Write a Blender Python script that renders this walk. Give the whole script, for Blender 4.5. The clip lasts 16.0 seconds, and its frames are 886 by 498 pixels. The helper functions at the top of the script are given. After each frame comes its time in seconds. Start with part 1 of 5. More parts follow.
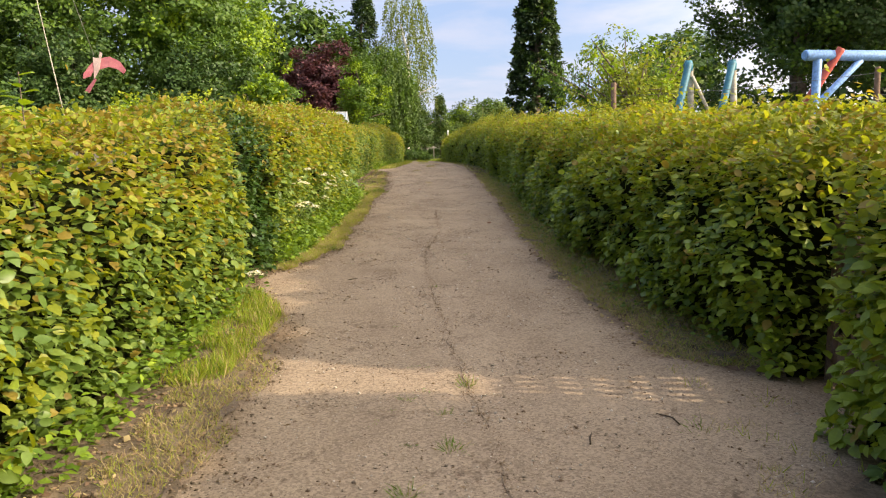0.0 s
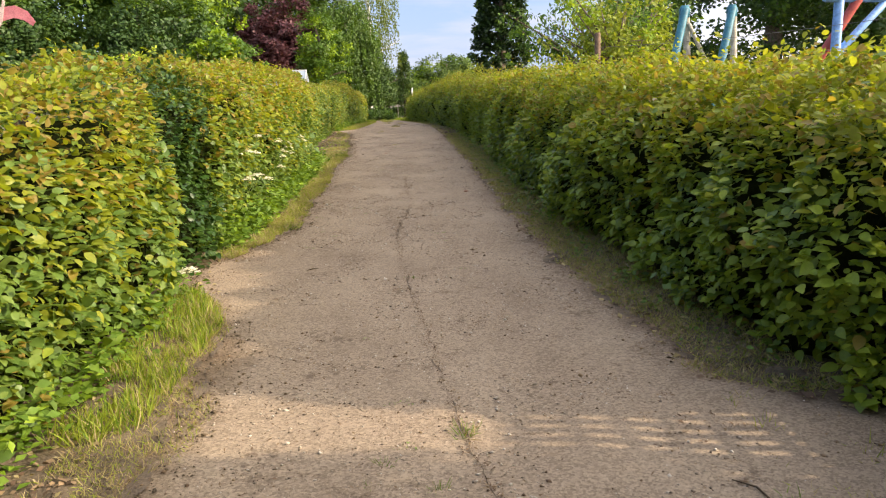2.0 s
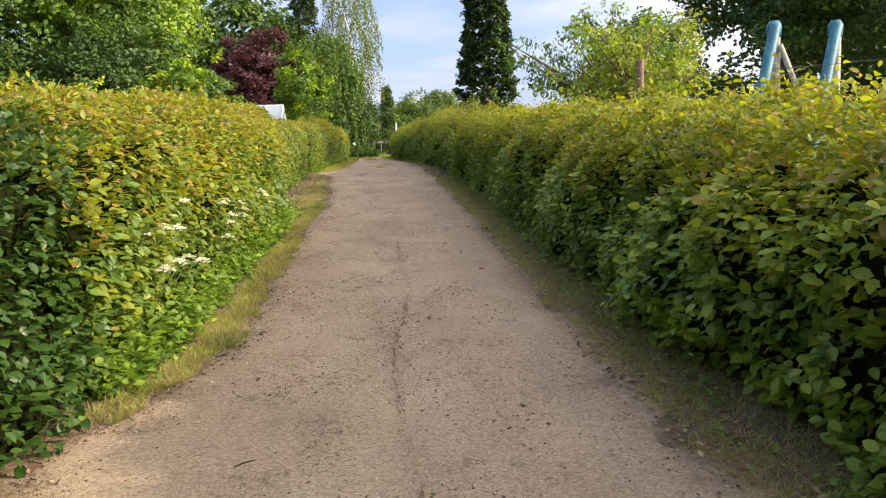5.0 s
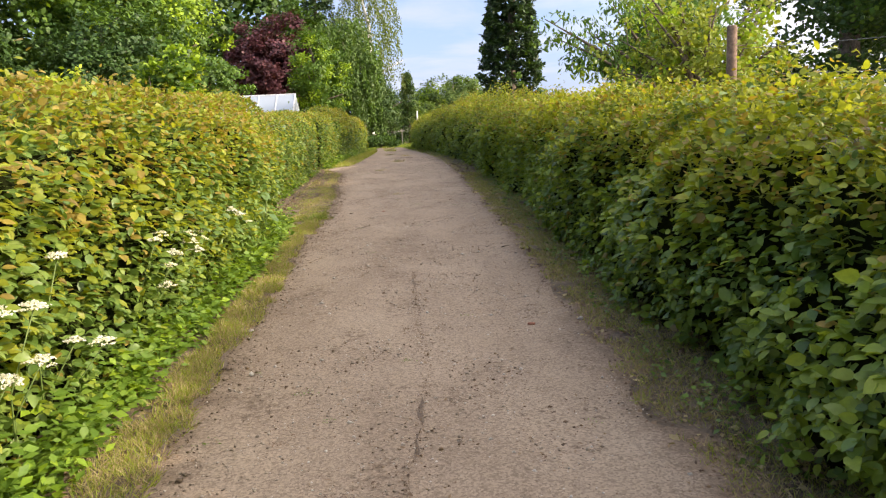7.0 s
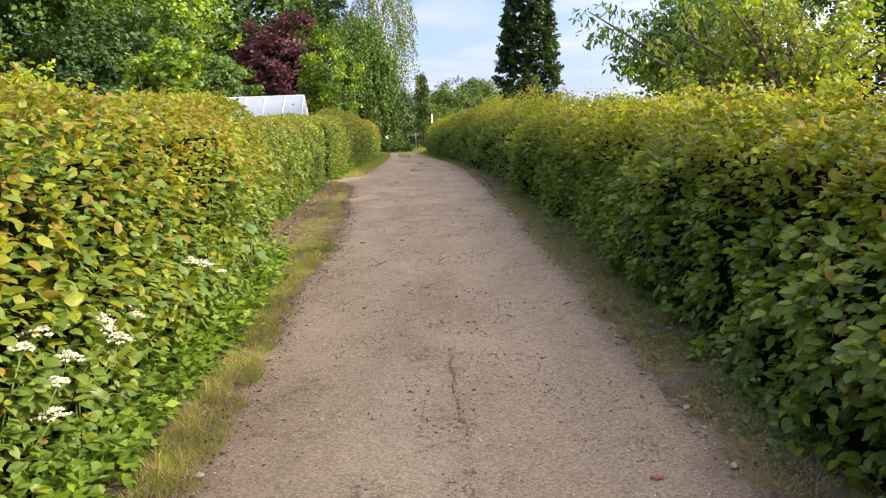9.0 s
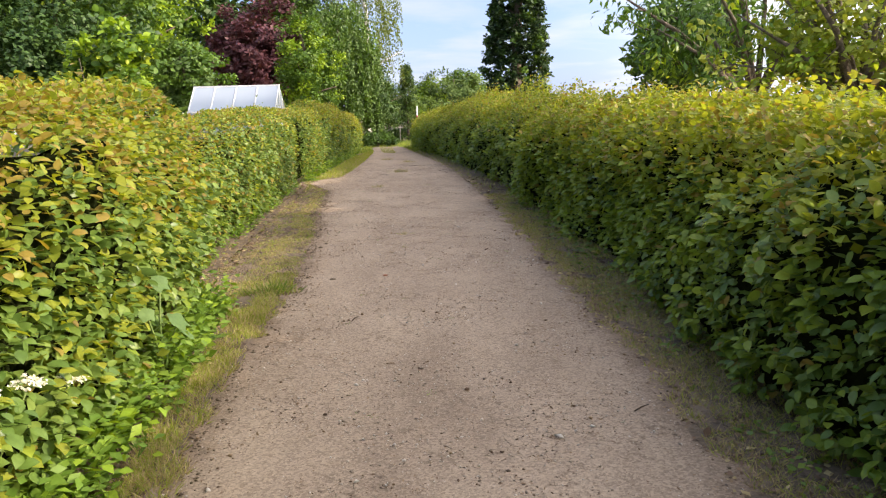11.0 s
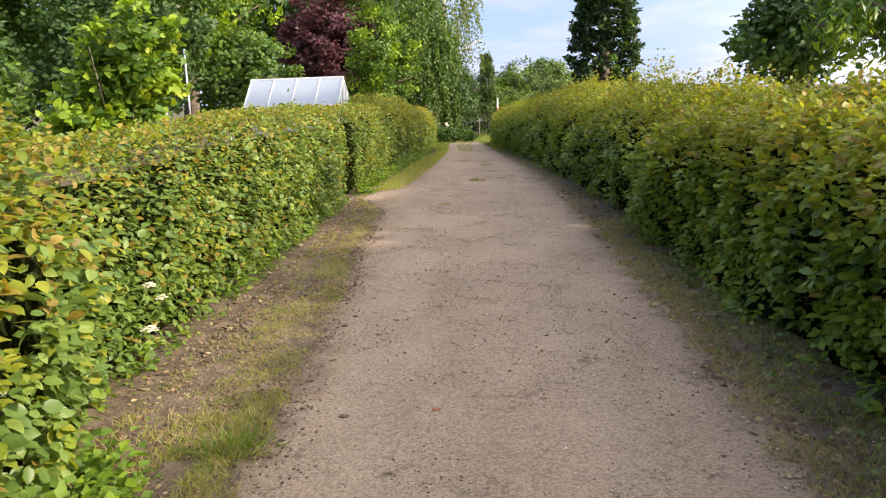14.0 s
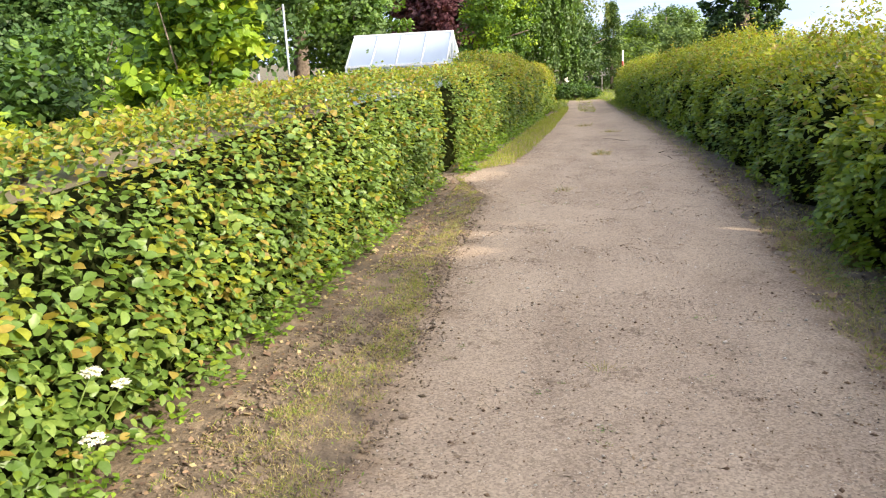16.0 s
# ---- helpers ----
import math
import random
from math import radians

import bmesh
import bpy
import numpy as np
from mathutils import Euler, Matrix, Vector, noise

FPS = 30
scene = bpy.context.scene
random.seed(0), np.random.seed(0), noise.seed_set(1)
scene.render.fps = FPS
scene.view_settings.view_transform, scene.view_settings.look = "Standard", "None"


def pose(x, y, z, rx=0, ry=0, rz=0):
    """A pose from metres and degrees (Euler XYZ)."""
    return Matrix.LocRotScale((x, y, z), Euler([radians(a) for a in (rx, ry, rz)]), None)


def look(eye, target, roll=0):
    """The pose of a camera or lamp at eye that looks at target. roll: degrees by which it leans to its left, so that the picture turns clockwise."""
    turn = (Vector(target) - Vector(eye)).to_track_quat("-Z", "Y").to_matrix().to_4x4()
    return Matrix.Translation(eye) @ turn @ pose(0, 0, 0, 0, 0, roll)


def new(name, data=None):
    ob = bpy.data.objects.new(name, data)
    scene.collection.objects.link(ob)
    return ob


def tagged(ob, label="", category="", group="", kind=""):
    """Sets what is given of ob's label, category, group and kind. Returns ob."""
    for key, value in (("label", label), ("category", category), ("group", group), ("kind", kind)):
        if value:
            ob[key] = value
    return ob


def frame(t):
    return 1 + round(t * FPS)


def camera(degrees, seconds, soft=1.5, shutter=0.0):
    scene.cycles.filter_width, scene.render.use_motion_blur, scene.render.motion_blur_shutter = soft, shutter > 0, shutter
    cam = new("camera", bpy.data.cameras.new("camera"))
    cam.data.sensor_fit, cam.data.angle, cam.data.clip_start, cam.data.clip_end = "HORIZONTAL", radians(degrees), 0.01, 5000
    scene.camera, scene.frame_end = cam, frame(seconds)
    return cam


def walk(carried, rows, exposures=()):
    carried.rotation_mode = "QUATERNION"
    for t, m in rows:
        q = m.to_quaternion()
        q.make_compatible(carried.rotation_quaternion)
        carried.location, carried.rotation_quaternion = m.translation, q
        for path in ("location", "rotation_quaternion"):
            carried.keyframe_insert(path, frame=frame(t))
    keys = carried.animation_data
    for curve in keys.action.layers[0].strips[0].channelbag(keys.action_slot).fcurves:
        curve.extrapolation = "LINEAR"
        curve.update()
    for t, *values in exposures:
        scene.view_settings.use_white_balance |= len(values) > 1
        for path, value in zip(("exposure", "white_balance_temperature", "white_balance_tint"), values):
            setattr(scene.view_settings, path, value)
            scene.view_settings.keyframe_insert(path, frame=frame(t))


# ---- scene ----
cam = camera(60.7, 16.0, soft=1.2)
EXPOSURES = [(0.0, 0.87, 7700, 13), (1.5, 0.91, 7350, 13), (3.0, 0.93, 7350, 13), (5.5, 0.97, 7200, 15), (9.0, 1.04, 6950, 16), (12.5, 1.06, 6900, 16), (14.0, 1.0, 6900, 16), (14.4, 1.14, 6800, 14), (15.0, 1.46, 6750, 13), (16.0, 1.42, 6700, 13)]
PATH = [
    (0, (0.04, 0.24, 1.469), (0.031, 2.213, 1.145), -1.0),
    (0.5, (0.081, 0.374, 1.451), (0.008, 2.344, 1.114), -1.1),
    (1, (0.005, 0.646, 1.45), (-0.145, 2.604, 1.071), -1.7),
    (1.5, (-0.004, 0.987, 1.452), (0.027, 2.931, 0.982), -0.7),
    (2, (-0.043, 1.398, 1.467), (0.034, 3.349, 1.034), -1.8),
    (2.5, (-0.117, 1.808, 1.522), (-0.034, 3.774, 1.161), -2.8),
    (3, (-0.149, 2.227, 1.496), (-0.035, 4.196, 1.163), -3.4),
    (3.2, (-0.155, 2.399, 1.504), (-0.061, 4.371, 1.181), -3.6),
    (5.3, (-0.166, 4.489, 1.513), (-0.035, 6.454, 1.165), -1.5),
    (5.5, (-0.145, 4.717, 1.52), (-0.031, 6.684, 1.176), -2.3),
    (6, (-0.166, 5.253, 1.508), (-0.136, 7.228, 1.193), -3.6),
    (6.5, (-0.082, 5.82, 1.524), (-0.021, 7.786, 1.159), -3.6),
    (7, (-0.067, 6.406, 1.5435), (-0.003, 8.368, 1.1645), -2.6),
    (7.5, (-0.139, 6.913, 1.585), (-0.064, 8.879, 1.225), -1.7),
    (8, (-0.16, 7.451, 1.5686), (-0.12, 9.418, 1.2101), -2.1),
    (8.5, (-0.251, 7.976, 1.5742), (-0.274, 9.94, 1.2003), -2.5),
    (9, (-0.235, 8.488, 1.5838), (-0.198, 10.452, 1.2125), -2.0),
    (9.2, (-0.219, 8.697, 1.608), (-0.2, 10.661, 1.2349), -3.0),
    (11.3, (-0.297, 10.98, 1.606), (-0.211, 12.94, 1.2112), -1.5),
    (11.5, (-0.281, 11.19, 1.6), (-0.203, 13.152, 1.2101), -1.9),
    (12, (-0.317, 11.717, 1.591), (-0.336, 13.68, 1.2001), -2.8),
    (12.5, (-0.316, 12.234, 1.592), (-0.302, 14.187, 1.1542), -2.1),
    (13, (-0.27, 12.76, 1.611), (-0.27, 14.712, 1.1662), -2.1),
    (13.5, (-0.299, 13.249, 1.634), (-0.34, 15.203, 1.1982), -1.7),
    (14, (-0.246, 13.76, 1.635), (-0.375, 15.715, 1.2242), -2.1),
    (14.5, (-0.259, 14.271, 1.607), (-0.527, 16.201, 1.1502), -3.6),
    (15, (-0.208, 14.756, 1.62), (-0.377, 16.679, 1.0903), -3.4),
    (15.5, (-0.235, 15.252, 1.644), (-0.457, 17.174, 1.1293), -3.1),
    (16, (-0.351, 15.74, 1.692), (-0.783, 17.627, 1.1793), -3.1),
]
walk(cam, [(t, look(eye, target, roll)) for t, eye, target, roll in PATH], exposures=EXPOSURES)

# ---- world, sun ----
SUN_EL, SUN_AZ = radians(23.5), radians(-11)      # azimuth from +x towards +y
sun_dir = Vector((math.cos(SUN_EL) * math.cos(SUN_AZ), math.cos(SUN_EL) * math.sin(SUN_AZ), math.sin(SUN_EL)))
SKY_STRENGTH, SUN_STRENGTH = 0.148, 3.85


def build_world():
    w = bpy.data.worlds.new("sky")
    scene.world = w
    w.use_nodes = True
    nt = w.node_tree
    nt.nodes.clear()
    out = nt.nodes.new("ShaderNodeOutputWorld")
    bg = nt.nodes.new("ShaderNodeBackground")
    sky = nt.nodes.new("ShaderNodeTexSky")
    sky.sky_type = "NISHITA"
    sky.sun_disc = False
    sky.sun_elevation = SUN_EL
    sky.sun_rotation = math.pi / 2 - SUN_AZ
    sky.air_density, sky.dust_density, sky.ozone_density = 1.0, 0.4, 3.0
    # thin cloud veils laid on a flat layer high above
    tc = nt.nodes.new("ShaderNodeTexCoord")
    sep = nt.nodes.new("ShaderNodeSeparateXYZ")
    nt.links.new(tc.outputs["Generated"], sep.inputs[0])
    zz = nt.nodes.new("ShaderNodeMath")
    zz.operation = "MAXIMUM"
    zz.inputs[1].default_value = 0.0
    nt.links.new(sep.outputs[2], zz.inputs[0])
    za = nt.nodes.new("ShaderNodeMath")
    za.operation = "ADD"
    za.inputs[1].default_value = 0.12
    nt.links.new(zz.outputs[0], za.inputs[0])
    dx, dy = nt.nodes.new("ShaderNodeMath"), nt.nodes.new("ShaderNodeMath")
    for d, k in ((dx, 0), (dy, 1)):
        d.operation = "DIVIDE"
        nt.links.new(sep.outputs[k], d.inputs[0])
        nt.links.new(za.outputs[0], d.inputs[1])
    comb = nt.nodes.new("ShaderNodeCombineXYZ")
    nt.links.new(dx.outputs[0], comb.inputs[0])
    nt.links.new(dy.outputs[0], comb.inputs[1])
    n1 = nt.nodes.new("ShaderNodeTexNoise")
    n1.inputs["Scale"].default_value = 1.1
    n1.inputs["Detail"].default_value = 7
    n1.inputs["Roughness"].default_value = 0.55
    n1.inputs["Distortion"].default_value = 0.3
    nt.links.new(comb.outputs[0], n1.inputs["Vector"])
    ramp = nt.nodes.new("ShaderNodeValToRGB")
    ramp.color_ramp.elements[0].position, ramp.color_ramp.elements[1].position = 0.42, 0.74
    ramp.color_ramp.elements[0].color, ramp.color_ramp.elements[1].color = (0.0,) * 3 + (1,), (0.9,) * 3 + (1,)
    nt.links.new(n1.outputs["Fac"], ramp.inputs[0])
    veil = nt.nodes.new("ShaderNodeMix")      # high thin haze over the blue
    veil.data_type = "RGBA"
    veil.inputs[0].default_value = 0.8
    nt.links.new(sky.outputs[0], veil.inputs[6])
    mix = nt.nodes.new("ShaderNodeMix")
    mix.data_type = "RGBA"
    dot = nt.nodes.new("ShaderNodeVectorMath")
    dot.operation = "DOT_PRODUCT"
    dot.inputs[1].default_value = sun_dir
    nt.links.new(tc.outputs["Generated"], dot.inputs[0])
    glow = nt.nodes.new("ShaderNodeMapRange")      # clouds are brighter towards the sun
    glow.interpolation_type = "SMOOTHSTEP"
    glow.inputs[1].default_value, glow.inputs[2].default_value = -0.05, 1.0
    nt.links.new(dot.outputs["Value"], glow.inputs[0])
    hazed = nt.nodes.new("ShaderNodeMix")      # so is the haze
    hazed.data_type = "RGBA"
    hazed.inputs[6].default_value, hazed.inputs[7].default_value = (1.45, 2.15, 3.9, 1), (11.5, 11.2, 10.8, 1)
    nt.links.new(glow.outputs[0], hazed.inputs[0])
    nt.links.new(hazed.outputs[2], veil.inputs[7])
    lit = nt.nodes.new("ShaderNodeMix")
    lit.data_type = "RGBA"
    lit.inputs[6].default_value, lit.inputs[7].default_value = (2.9, 3.2, 4.2, 1), (16.0, 15.0, 13.5, 1)
    nt.links.new(glow.outputs[0], lit.inputs[0])
    nt.links.new(lit.outputs[2], mix.inputs[7])
    nt.links.new(ramp.outputs[0], mix.inputs[0])
    nt.links.new(veil.outputs[2], mix.inputs[6])
    nt.links.new(mix.outputs[2], bg.inputs[0])
    bg.inputs[1].default_value = SKY_STRENGTH
    nt.links.new(bg.outputs[0], out.inputs[0])


build_world()
sun_data = bpy.data.lights.new("sun", "SUN")
sun_data.energy, sun_data.angle, sun_data.color = SUN_STRENGTH, radians(1.1), (1.0, 0.89, 0.74)
sun = new("sun", sun_data)
sun.matrix_world = look(sun_dir * 60, (0, 0, 0))

# ---- materials ----


def shader(name):
    m = bpy.data.materials.new(name)
    m.use_nodes = True
    nt = m.node_tree
    return m, nt, nt.nodes["Principled BSDF"], nt.nodes["Material Output"]


def rgba(c):
    return (c[0], c[1], c[2], 1)


def variation(nt):
    """A random number for each loose piece and object."""
    geo, info = nt.nodes.new("ShaderNodeNewGeometry"), nt.nodes.new("ShaderNodeObjectInfo")
    add, fr = nt.nodes.new("ShaderNodeMath"), nt.nodes.new("ShaderNodeMath")
    fr.operation = "FRACT"
    nt.links.new(geo.outputs["Random Per Island"], add.inputs[0])
    nt.links.new(info.outputs["Random"], add.inputs[1])
    nt.links.new(add.outputs[0], fr.inputs[0])
    return fr.outputs[0]


def leaf_mat(name, dark, mid, light, rough=0.5, trans=0.3, patch=0.5):
    """Leaves: each its own tint between three colours, drifting in patches, letting some light through."""
    m, nt, bsdf, out = shader(name)
    ramp = nt.nodes.new("ShaderNodeValToRGB")
    e = ramp.color_ramp.elements
    e[0].color, e[1].color = rgba(dark), rgba(light)
    e[0].position, e[1].position = 0.05, 0.95
    e.new(0.5).color = rgba(mid)
    tc = nt.nodes.new("ShaderNodeNewGeometry")
    n = nt.nodes.new("ShaderNodeTexNoise")
    n.inputs["Scale"].default_value = 1.6
    n.inputs["Detail"].default_value = 3
    nt.links.new(tc.outputs["Position"], n.inputs["Vector"])
    mx = nt.nodes.new("ShaderNodeMix")
    mx.inputs[0].default_value = patch
    nt.links.new(variation(nt), mx.inputs[2])
    nt.links.new(n.outputs["Fac"], mx.inputs[3])
    nt.links.new(mx.outputs[0], ramp.inputs[0])
    # fine mottling
    n2 = nt.nodes.new("ShaderNodeTexNoise")
    n2.inputs["Scale"].default_value = 55
    nt.links.new(tc.outputs["Position"], n2.inputs["Vector"])
    hsv = nt.nodes.new("ShaderNodeHueSaturation")
    mr = nt.nodes.new("ShaderNodeMapRange")
    mr.inputs[3].default_value, mr.inputs[4].default_value = 0.75, 1.25
    nt.links.new(n2.outputs["Fac"], mr.inputs[0])
    nt.links.new(mr.outputs[0], hsv.inputs["Value"])
    nt.links.new(ramp.outputs[0], hsv.inputs["Color"])
    nt.links.new(hsv.outputs[0], bsdf.inputs["Base Color"])
    bsdf.inputs["Roughness"].default_value = rough
    bsdf.inputs["Specular IOR Level"].default_value = 0.36
    tr = nt.nodes.new("ShaderNodeBsdfTranslucent")
    tint = nt.nodes.new("ShaderNodeMix")
    tint.data_type, tint.blend_type = "RGBA", "MULTIPLY"
    tint.inputs[0].default_value = 1.0
    tint.inputs[7].default_value = (1.35, 1.25, 0.5, 1)
    nt.links.new(hsv.outputs[0], tint.inputs[6])
    nt.links.new(tint.outputs[2], tr.inputs[0])
    ms = nt.nodes.new("ShaderNodeMixShader")
    ms.inputs[0].default_value = trans
    nt.links.new(bsdf.outputs[0], ms.inputs[1])
    nt.links.new(tr.outputs[0], ms.inputs[2])
    nt.links.new(ms.outputs[0], out.inputs[0])
    return m


def rough_mat(name, c1, c2, scale=3.0, rough=0.85, fine=60.0, bump=0.3, metal=0.0, c3=None, pos=(0.35, 0.68)):
    """A mottled solid surface: two colours at one scale, grain and relief at a finer one."""
    m, nt, bsdf, out = shader(name)
    geo = nt.nodes.new("ShaderNodeNewGeometry")
    n = nt.nodes.new("ShaderNodeTexNoise")
    n.inputs["Scale"].default_value, n.inputs["Detail"].default_value, n.inputs["Roughness"].default_value = scale, 8, 0.62
    nt.links.new(geo.outputs["Position"], n.inputs["Vector"])
    ramp = nt.nodes.new("ShaderNodeValToRGB")
    e = ramp.color_ramp.elements
    e[0].color, e[1].color, e[0].position, e[1].position = rgba(c1), rgba(c2), pos[0], pos[1]
    if c3:
        e.new((pos[0] + pos[1]) / 2).color = rgba(c3)
    nt.links.new(n.outputs["Fac"], ramp.inputs[0])
    f = nt.nodes.new("ShaderNodeTexNoise")
    f.inputs["Scale"].default_value, f.inputs["Detail"].default_value = fine, 4
    nt.links.new(geo.outputs["Position"], f.inputs["Vector"])
    mr = nt.nodes.new("ShaderNodeMapRange")
    mr.inputs[1].default_value, mr.inputs[2].default_value = 0.25, 0.75
    mr.inputs[3].default_value, mr.inputs[4].default_value = 0.7, 1.3
    nt.links.new(f.outputs["Fac"], mr.inputs[0])
    hsv = nt.nodes.new("ShaderNodeHueSaturation")
    nt.links.new(mr.outputs[0], hsv.inputs["Value"])
    nt.links.new(ramp.outputs[0], hsv.inputs["Color"])
    nt.links.new(hsv.outputs[0], bsdf.inputs["Base Color"])
    bp = nt.nodes.new("ShaderNodeBump")
    bp.inputs["Strength"].default_value, bp.inputs["Distance"].default_value = bump, 0.01
    nt.links.new(f.outputs["Fac"], bp.inputs["Height"])
    nt.links.new(bp.outputs[0], bsdf.inputs["Normal"])
    bsdf.inputs["Roughness"].default_value, bsdf.inputs["Metallic"].default_value = rough, metal
    return m


def gravel_mat():
    """Trodden sandy gravel: pale sand, brown damp drifts, grit of many tints."""
    m, nt, bsdf, out = shader("trodden gravel")
    geo = nt.nodes.new("ShaderNodeNewGeometry")
    stretch = nt.nodes.new("ShaderNodeMapping")
    stretch.inputs["Scale"].default_value = (1.0, 0.45, 1.0)
    nt.links.new(geo.outputs["Position"], stretch.inputs["Vector"])

    def tex(scale, detail, rough, src):
        n = nt.nodes.new("ShaderNodeTexNoise")
        n.inputs["Scale"].default_value, n.inputs["Detail"].default_value, n.inputs["Roughness"].default_value = scale, detail, rough
        nt.links.new(src, n.inputs["Vector"])
        return n.outputs["Fac"]

    big = tex(1.3, 6, 0.6, stretch.outputs[0])
    ramp = nt.nodes.new("ShaderNodeValToRGB")
    e = ramp.color_ramp.elements
    e[0].position, e[1].position = 0.32, 0.66
    e[0].color, e[1].color = rgba((0.25, 0.19, 0.134)), rgba((0.345, 0.269, 0.192))
    e.new(0.47).color = rgba((0.3, 0.231, 0.164))
    nt.links.new(big, ramp.inputs[0])
    # soil creeping in from the verges, ragged
    at = nt.nodes.new("ShaderNodeAttribute")
    at.attribute_name = "from_edge"
    rag = tex(5, 6, 0.7, geo.outputs["Position"])
    sm = nt.nodes.new("ShaderNodeMath")
    sm.operation = "MULTIPLY_ADD"
    sm.inputs[1].default_value = 0.9
    nt.links.new(rag, sm.inputs[0])
    nt.links.new(at.outputs["Fac"], sm.inputs[2])
    edge = nt.nodes.new("ShaderNodeMapRange")
    edge.interpolation_type = "SMOOTHSTEP"
    edge.inputs[1].default_value, edge.inputs[2].default_value = 0.55, 1.2
    nt.links.new(sm.outputs[0], edge.inputs[0])
    soiltone = nt.nodes.new("ShaderNodeValToRGB")
    se = soiltone.color_ramp.elements
    se[0].position, se[1].position = 0.35, 0.68
    se[0].color, se[1].color = rgba((0.135, 0.093, 0.06)), rgba((0.25, 0.183, 0.118))
    nt.links.new(tex(2.6, 8, 0.62, geo.outputs["Position"]), soiltone.inputs[0])
    base = nt.nodes.new("ShaderNodeMix")
    base.data_type = "RGBA"
    nt.links.new(edge.outputs[0], base.inputs[0])
    nt.links.new(soiltone.outputs[0], base.inputs[6])
    nt.links.new(ramp.outputs[0], base.inputs[7])
    # scattered dark crumbs in drifts
    mid = tex(26, 4, 0.7, geo.outputs["Position"])
    drift = tex(2.4, 3, 0.6, geo.outputs["Position"])
    cr = nt.nodes.new("ShaderNodeMath")
    cr.operation = "MULTIPLY"
    nt.links.new(mid, cr.inputs[0])
    nt.links.new(drift, cr.inputs[1])
    crm = nt.nodes.new("ShaderNodeMapRange")
    crm.inputs[1].default_value, crm.inputs[2].default_value = 0.31, 0.40
    nt.links.new(cr.outputs[0], crm.inputs[0])
    dark = nt.nodes.new("ShaderNodeMix")
    dark.data_type = "RGBA"
    dark.inputs[7].default_value = rgba((0.13, 0.09, 0.06))
    crs = nt.nodes.new("ShaderNodeMath")
    crs.operation = "MULTIPLY"
    crs.inputs[1].default_value = 0.75
    nt.links.new(crm.outputs[0], crs.inputs[0])
    nt.links.new(crs.outputs[0], dark.inputs[0])
    nt.links.new(base.outputs[2], dark.inputs[6])
    # grit: cells a few millimetres to a centimetre across
    vor = nt.nodes.new("ShaderNodeTexVoronoi")
    vor.inputs["Scale"].default_value = 95
    nt.links.new(geo.outputs["Position"], vor.inputs["Vector"])
    bw = nt.nodes.new("ShaderNodeSeparateColor")
    nt.links.new(vor.outputs["Color"], bw.inputs[0])
    fine = tex(85, 6, 0.8, geo.outputs["Position"])
    av = nt.nodes.new("ShaderNodeMath")
    half = nt.nodes.new("ShaderNodeMath")
    half.operation = "MULTIPLY_ADD"
    half.inputs[1].default_value, half.inputs[2].default_value = 0.45, 0.27
    nt.links.new(bw.outputs[0], half.inputs[0])
    nt.links.new(half.outputs[0], av.inputs[0])
    nt.links.new(fine, av.inputs[1])
    mr = nt.nodes.new("ShaderNodeMapRange")
    mr.inputs[1].default_value, mr.inputs[2].default_value = 0.66, 1.32
    mr.inputs[3].default_value, mr.inputs[4].default_value = 0.6, 1.4
    nt.links.new(av.outputs[0], mr.inputs[0])
    hsv = nt.nodes.new("ShaderNodeHueSaturation")
    nt.links.new(mr.outputs[0], hsv.inputs["Value"])
    nt.links.new(dark.outputs[2], hsv.inputs["Color"])
    nt.links.new(hsv.outputs[0], bsdf.inputs["Base Color"])
    hs = nt.nodes.new("ShaderNodeMath")
    nt.links.new(av.outputs[0], hs.inputs[0])
    nt.links.new(mid, hs.inputs[1])
    bp = nt.nodes.new("ShaderNodeBump")
    bp.inputs["Strength"].default_value, bp.inputs["Distance"].default_value = 0.55, 0.008
    nt.links.new(hs.outputs[0], bp.inputs["Height"])
    nt.links.new(bp.outputs[0], bsdf.inputs["Normal"])
    bsdf.inputs["Roughness"].default_value = 0.95
    bsdf.inputs["Specular IOR Level"].default_value = 0.2
    return m


M_GRAVEL = gravel_mat()
M_GROUND = rough_mat("garden soil and turf", (0.075, 0.055, 0.035), (0.10, 0.13, 0.035), 0.9, 0.95, 40, 0.6, c3=(0.13, 0.105, 0.055))
M_VERGE = rough_mat("verge soil", (0.08, 0.058, 0.036), (0.21, 0.156, 0.098), 6.5, 0.95, 60, 1.0, c3=(0.13, 0.096, 0.06))
M_SOIL = rough_mat("dark damp soil", (0.1, 0.073, 0.05), (0.2, 0.15, 0.103), 6, 0.95, 80, 0.7)
M_PEBBLE = leaf_mat("pebbles", (0.12, 0.09, 0.07), (0.33, 0.27, 0.2), (0.6, 0.54, 0.46), 0.8, 0.0, 0.1)
M_LITTER = leaf_mat("dry leaf litter", (0.08, 0.05, 0.032), (0.17, 0.11, 0.07), (0.3, 0.21, 0.12), 0.9, 0.05, 0.2)
M_BARK = rough_mat("bark", (0.07, 0.05, 0.035), (0.2, 0.16, 0.12), 9, 0.9, 45, 0.9)
M_BIRCHBARK = rough_mat("birch bark", (0.1, 0.09, 0.08), (0.62, 0.6, 0.55), 6, 0.8, 45, 0.5, pos=(0.3, 0.5))
M_TWIG = rough_mat("twigs", (0.035, 0.024, 0.014), (0.09, 0.06, 0.03), 14, 0.9, 60, 0.8)
# Near black: the shade between the leaves is put into this colour.
M_CORE_SHADE = rough_mat("hedge core with shade in its colour", (0.006, 0.009, 0.003), (0.018, 0.022, 0.007), 16, 0.95, 50, 0.8)
